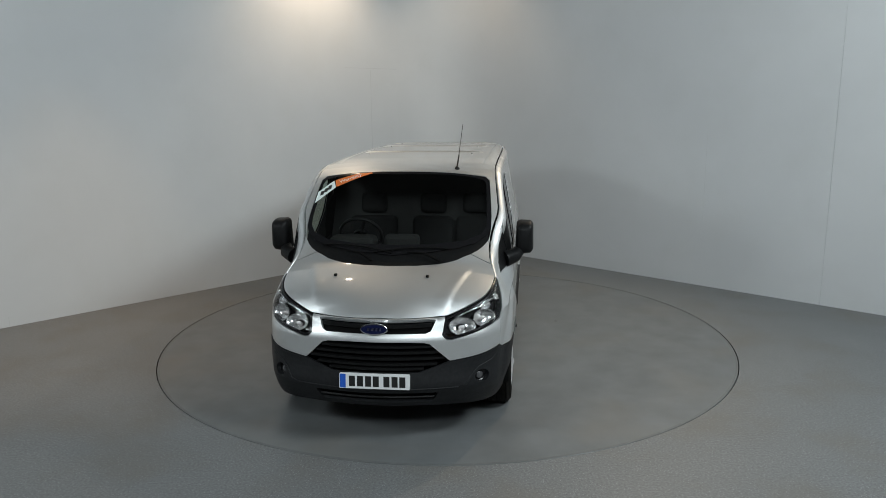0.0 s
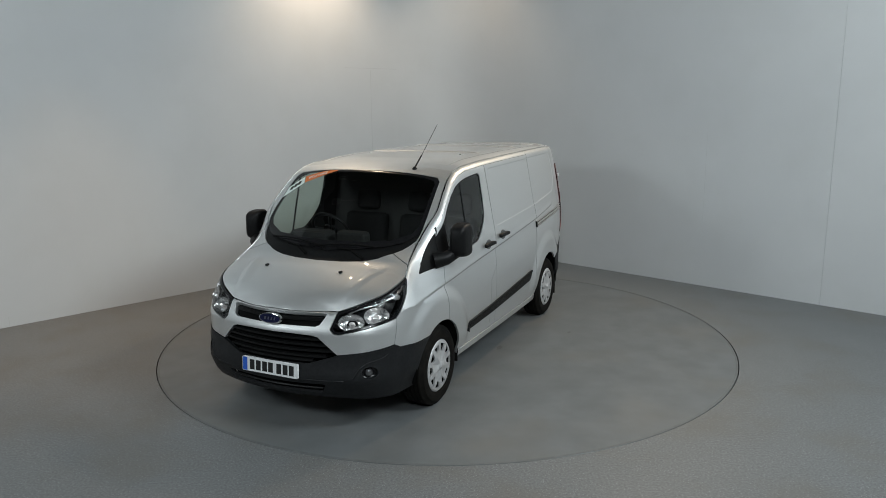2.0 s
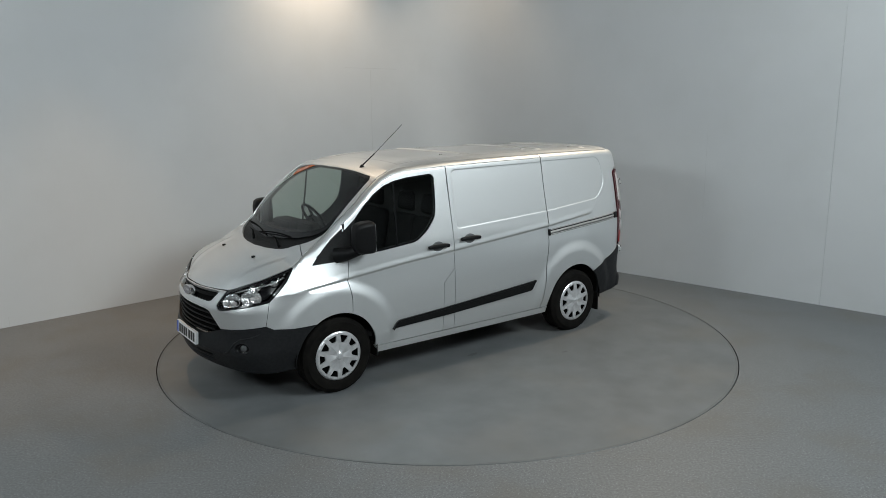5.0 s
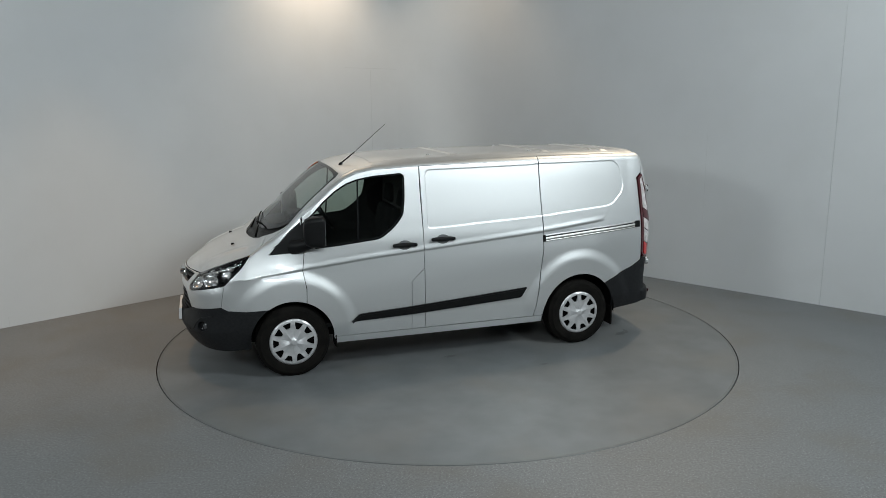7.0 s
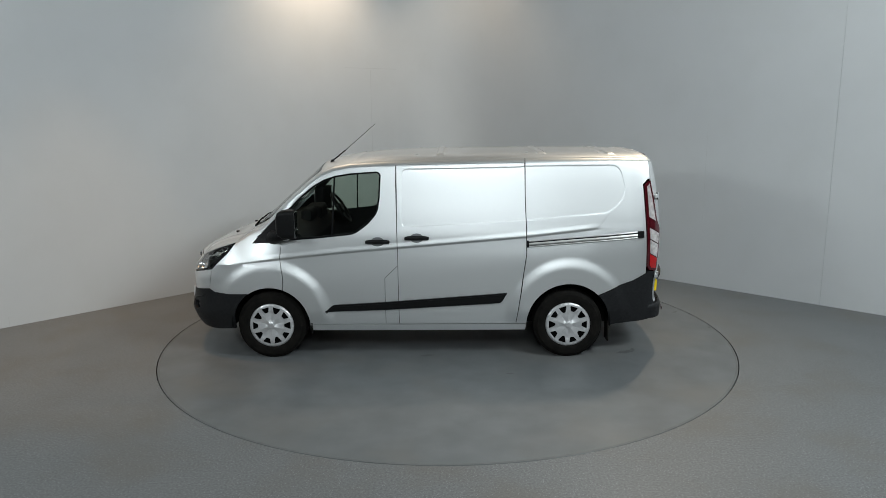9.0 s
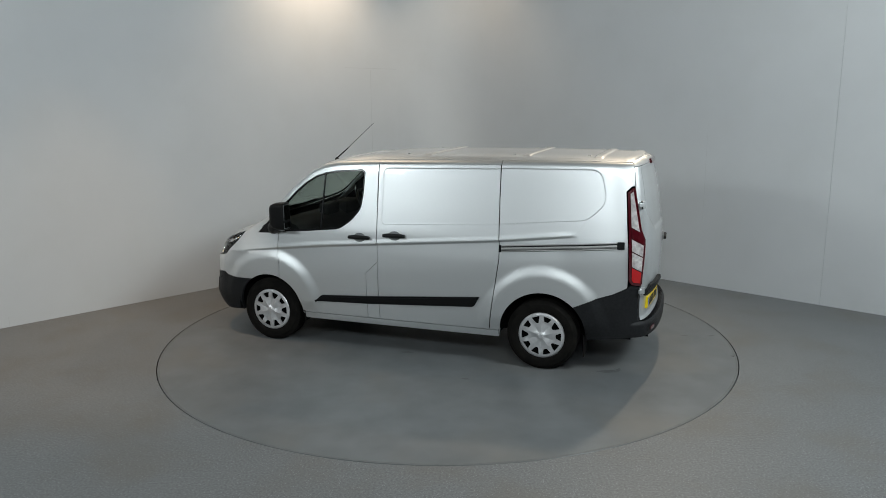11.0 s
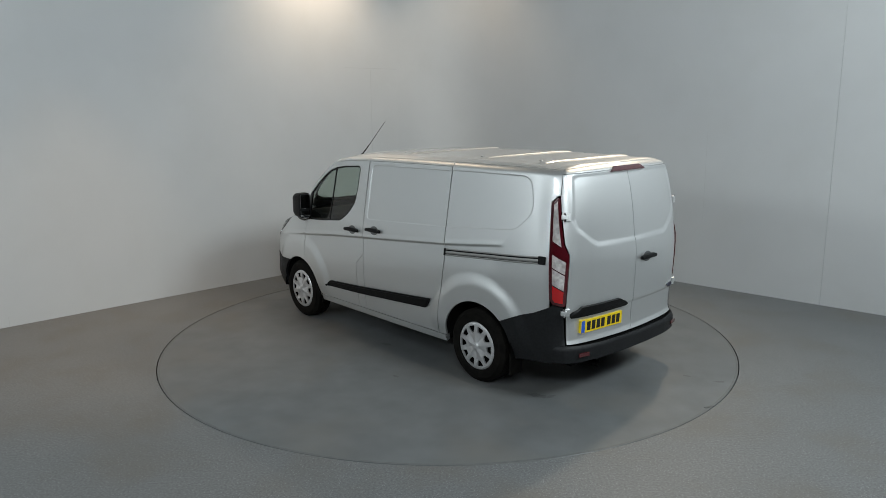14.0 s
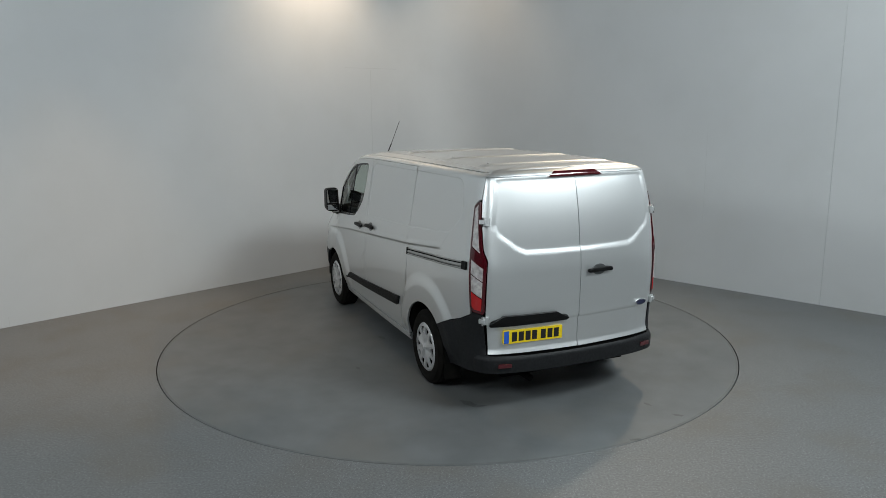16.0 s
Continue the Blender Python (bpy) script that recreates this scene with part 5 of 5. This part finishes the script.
def wheel(xw, side):
    hub = new("wheel")
    hub.parent = van
    m = pose(xw, side * 0.862, WHEEL_Z, -90 * side) @ pose(0, 0, 0, 0, 0, 37 * xw)
    hub.matrix_local = m
    R, W = TYRE_R, 0.108
    prof = [(0.205, -W + 0.02), (0.222, -W + 0.004), (0.26, -W - 0.002), (0.30, -W + 0.002), (0.322, -W + 0.02)]
    for z in (-0.066, -0.03, 0.01, 0.046):
        prof += [(R, z - 0.016), (R, z + 0.014), (R - 0.008, z + 0.0155), (R - 0.008, z + 0.0185)]
    prof += [(R, 0.07), (0.334, 0.08), (0.322, W - 0.02), (0.302, W - 0.004), (0.30, W - 0.001), (0.285, W), (0.262, W + 0.002), (0.24, W - 0.001), (0.225, W - 0.004), (0.218, W - 0.02), (0.21, W - 0.06)]
    part("tyre", lathe(bmesh.new(), prof[:-1] + [(0.212, W - 0.05), (0.205, -W + 0.02)], 72), rubber, hub, "black road tyre", True, 32).data
    part("rim", lathe(bmesh.new(), [(0.214, W - 0.02), (0.205, W - 0.06), (0.12, W - 0.055), (0.001, W - 0.05)], 48), matt_black, hub)
    holes = []
    for k in range(10):
        c = 2 * math.pi * (k + 0.5) / 10
        q = [(0.122, -0.09), (0.15, -0.17), (0.192, -0.218), (0.192, 0.218), (0.15, 0.17), (0.122, 0.09)] if k % 2 else [(0.136, -0.13), (0.15, -0.16), (0.192, -0.218), (0.192, 0.218), (0.15, 0.16), (0.136, 0.13)]
        holes.append(rounded([(r * math.cos(c + a), r * math.sin(c + a)) for r, a in q], 0.012, 4))

    def dish(u, v):
        r, a = np.hypot(u, v), np.arctan2(v, u)
        h = W - 0.004 + 0.016 * (1 - (r / 0.222) ** 2) - 0.013 * (1 - np.abs((5 * a / math.pi + 1) % 2 - 1)) * step(0.02, 0.06, r) * (1 - step(0.125, 0.165, r))
        h = h + 0.006 * (1 - step(0.024, 0.032, r)) - 0.01 * step(0.208, 0.222, r)
        return np.stack([u, v, h], -1)

    spokes = [[(q * math.cos(k * math.pi / 5), q * math.sin(k * math.pi / 5)) for q in (0.034, 0.165)] for k in range(10)]
    bm = sheet(oval(0.222, 0.222, 72), dish, holes=holes, gap=0.012, thick=0, joint=0.0, edge=0.012, analytic=False, lines=spokes)
    bm.normal_update()
    if sum(f.normal.z for f in bm.faces) < 0:
        bmesh.ops.reverse_faces(bm, faces=bm.faces)
    rim = [e for e in bm.edges if e.is_boundary]
    got = bmesh.ops.extrude_edge_only(bm, edges=rim)["geom"]
    for v in got:
        if isinstance(v, bmesh.types.BMVert):
            v.co.z -= 0.014
    cover = part("wheel_cover", bm, cover_silver, hub, "silver ten-slot wheel cover", True, 19)
    part("centre_cap", prism(bmesh.new(), oval(0.018, 0.018, 16), W + 0.015, W + 0.021), cover_silver, cover)


def cab():
    """What shows through the windows: bulkhead, seats, dashboard, steering wheel; and the dark underside."""
    bm = box(bmesh.new(), -2.25, 1.9, -0.60, 0.60, 0.26, 0.40)
    box(bm, -1.0, 1.0, -0.90, 0.90, 0.28, 0.42)
    part("underbody", bm, matt_black, van)
    part("cab_floor", box(bmesh.new(), 0.1, 1.75, -0.88, 0.88, 0.42, 0.46), trim_shaded, van)
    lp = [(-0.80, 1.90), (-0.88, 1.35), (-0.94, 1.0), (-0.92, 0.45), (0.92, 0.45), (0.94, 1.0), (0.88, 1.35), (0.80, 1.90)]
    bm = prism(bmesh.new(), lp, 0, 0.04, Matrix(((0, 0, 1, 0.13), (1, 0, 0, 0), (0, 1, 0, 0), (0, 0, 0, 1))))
    part("bulkhead", bm, bulkhead_shaded, van)
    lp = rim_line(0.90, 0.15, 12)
    part("headliner", sheet([(x, y - 0.02) for x, y in lp] + [(x, -y + 0.02) for x, y in reversed(lp)], decked(0.035), gap=0.06, thick=0), liner_shaded, van)
    # linings by the windows; black sheets added behind gaps and nose as shade
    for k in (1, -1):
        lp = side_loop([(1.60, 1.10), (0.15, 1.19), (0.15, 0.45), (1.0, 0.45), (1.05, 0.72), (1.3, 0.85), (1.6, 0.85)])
        part("door_lining", sheet(mirrored(lp, k), over(0.06), gap=0.06, thick=0.0), trim_shaded, van)
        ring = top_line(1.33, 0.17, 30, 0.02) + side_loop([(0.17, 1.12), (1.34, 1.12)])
        part("window_lining", sheet(mirrored(ring, k), over(0.022), holes=[mirrored(shrink(side_loop(WINDOW), 0.02), k)], gap=0.05, thick=0.0), trim_shaded, van)
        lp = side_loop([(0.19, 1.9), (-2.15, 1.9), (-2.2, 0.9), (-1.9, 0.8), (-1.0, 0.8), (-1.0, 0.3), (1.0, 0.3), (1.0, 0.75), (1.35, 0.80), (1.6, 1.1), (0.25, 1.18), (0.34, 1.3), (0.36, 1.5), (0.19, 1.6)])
        part("gap_backing", sheet(mirrored(lp, k), over(0.028), gap=0.06, thick=0.0), matt_black, van)
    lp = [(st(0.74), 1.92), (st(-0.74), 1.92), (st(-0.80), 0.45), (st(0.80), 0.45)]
    part("gap_backing", sheet(lp, over(0.03), gap=0.06, thick=0), matt_black, van)
    part("bonnet_backing", sheet(both([(1.6, 0.0), (1.6, 0.80), (1.75, 0.80), (2.0, 0.70), (2.2, 0.45), (2.28, 0.0)]), decked(0.05), gap=0.06, thick=0), matt_black, van)
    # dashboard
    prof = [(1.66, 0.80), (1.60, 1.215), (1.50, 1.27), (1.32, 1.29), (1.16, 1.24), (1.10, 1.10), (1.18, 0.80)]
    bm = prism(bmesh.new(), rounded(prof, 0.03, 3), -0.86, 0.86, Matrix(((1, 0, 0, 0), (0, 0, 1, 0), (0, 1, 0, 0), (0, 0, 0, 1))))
    part("dashboard", bm, trim_shaded, van, "plastic dashboard, darkened for the cab's shade", True, 40)
    part("binnacle", box(bmesh.new(), 1.14, 1.34, -0.62, -0.22, 1.2, 1.365, 0.04), trim_shaded, van)
    part("dash_screen", box(bmesh.new(), 1.18, 1.30, -0.14, 0.16, 1.24, 1.38, 0.03), trim_shaded, van)
    # steering wheel on the right-hand side
    m = Matrix.Translation((0.95, -0.42, 1.32)) @ Matrix.Rotation(radians(-58), 4, "Y")
    bm = bmesh.new()
    ring = [m @ Vector((0.19 * math.cos(a), 0.19 * math.sin(a), 0)) for a in np.linspace(0, 2 * math.pi, 37)]
    tube(bm, ring, 0.015, 8, False)
    wheel_ob = part("steering_wheel", bm, black_plastic, van, "black steering wheel", True)
    bm = bmesh.new()
    for a in (0.3, math.pi - 0.3, math.pi * 1.5):
        tube(bm, [m @ Vector((0, 0, -0.01)), m @ Vector((0.18 * math.cos(a), 0.18 * math.sin(a), 0))], 0.016, 6)
    lathe(bm, [(0.07, -0.03), (0.07, 0.0), (0.05, 0.015), (0.001, 0.02)], 20, m)
    part("wheel_spoke", bm, black_plastic, wheel_ob)
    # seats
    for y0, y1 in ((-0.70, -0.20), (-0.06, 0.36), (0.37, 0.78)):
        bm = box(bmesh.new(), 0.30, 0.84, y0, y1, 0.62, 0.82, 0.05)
        seat = part("seat", bm, fabric, van, "fabric seat, darkened for the cab's shade", True, 50)
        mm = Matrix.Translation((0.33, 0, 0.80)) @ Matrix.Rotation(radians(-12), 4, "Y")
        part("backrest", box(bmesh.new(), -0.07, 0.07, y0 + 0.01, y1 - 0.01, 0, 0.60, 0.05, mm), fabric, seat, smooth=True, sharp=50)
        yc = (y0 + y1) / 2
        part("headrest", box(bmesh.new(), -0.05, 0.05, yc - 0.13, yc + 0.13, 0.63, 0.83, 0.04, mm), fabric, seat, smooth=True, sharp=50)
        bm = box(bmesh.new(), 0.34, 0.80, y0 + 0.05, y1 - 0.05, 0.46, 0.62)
        part("seat_base", bm, trim_shaded, seat)


front_end()
for side in (1, -1):
    headlight(side)
    side_body(side)
    for xw in (AXLE, -AXLE):
        wheel(xw, side)
rear_end()
top_body()
cab()


def motions():
    """The turntable turns steadily and carries the van round with it."""
    seat = pose(0.2635, -0.2208, 0)
    rows = [(k * 0.5, pose(0, 0, 0, 0, 0, 263.46 - 9.355 * k * 0.5)) for k in range(33)]
    walk(table, rows)
    walk(van, [(t, m @ seat) for t, m in rows])


motions()
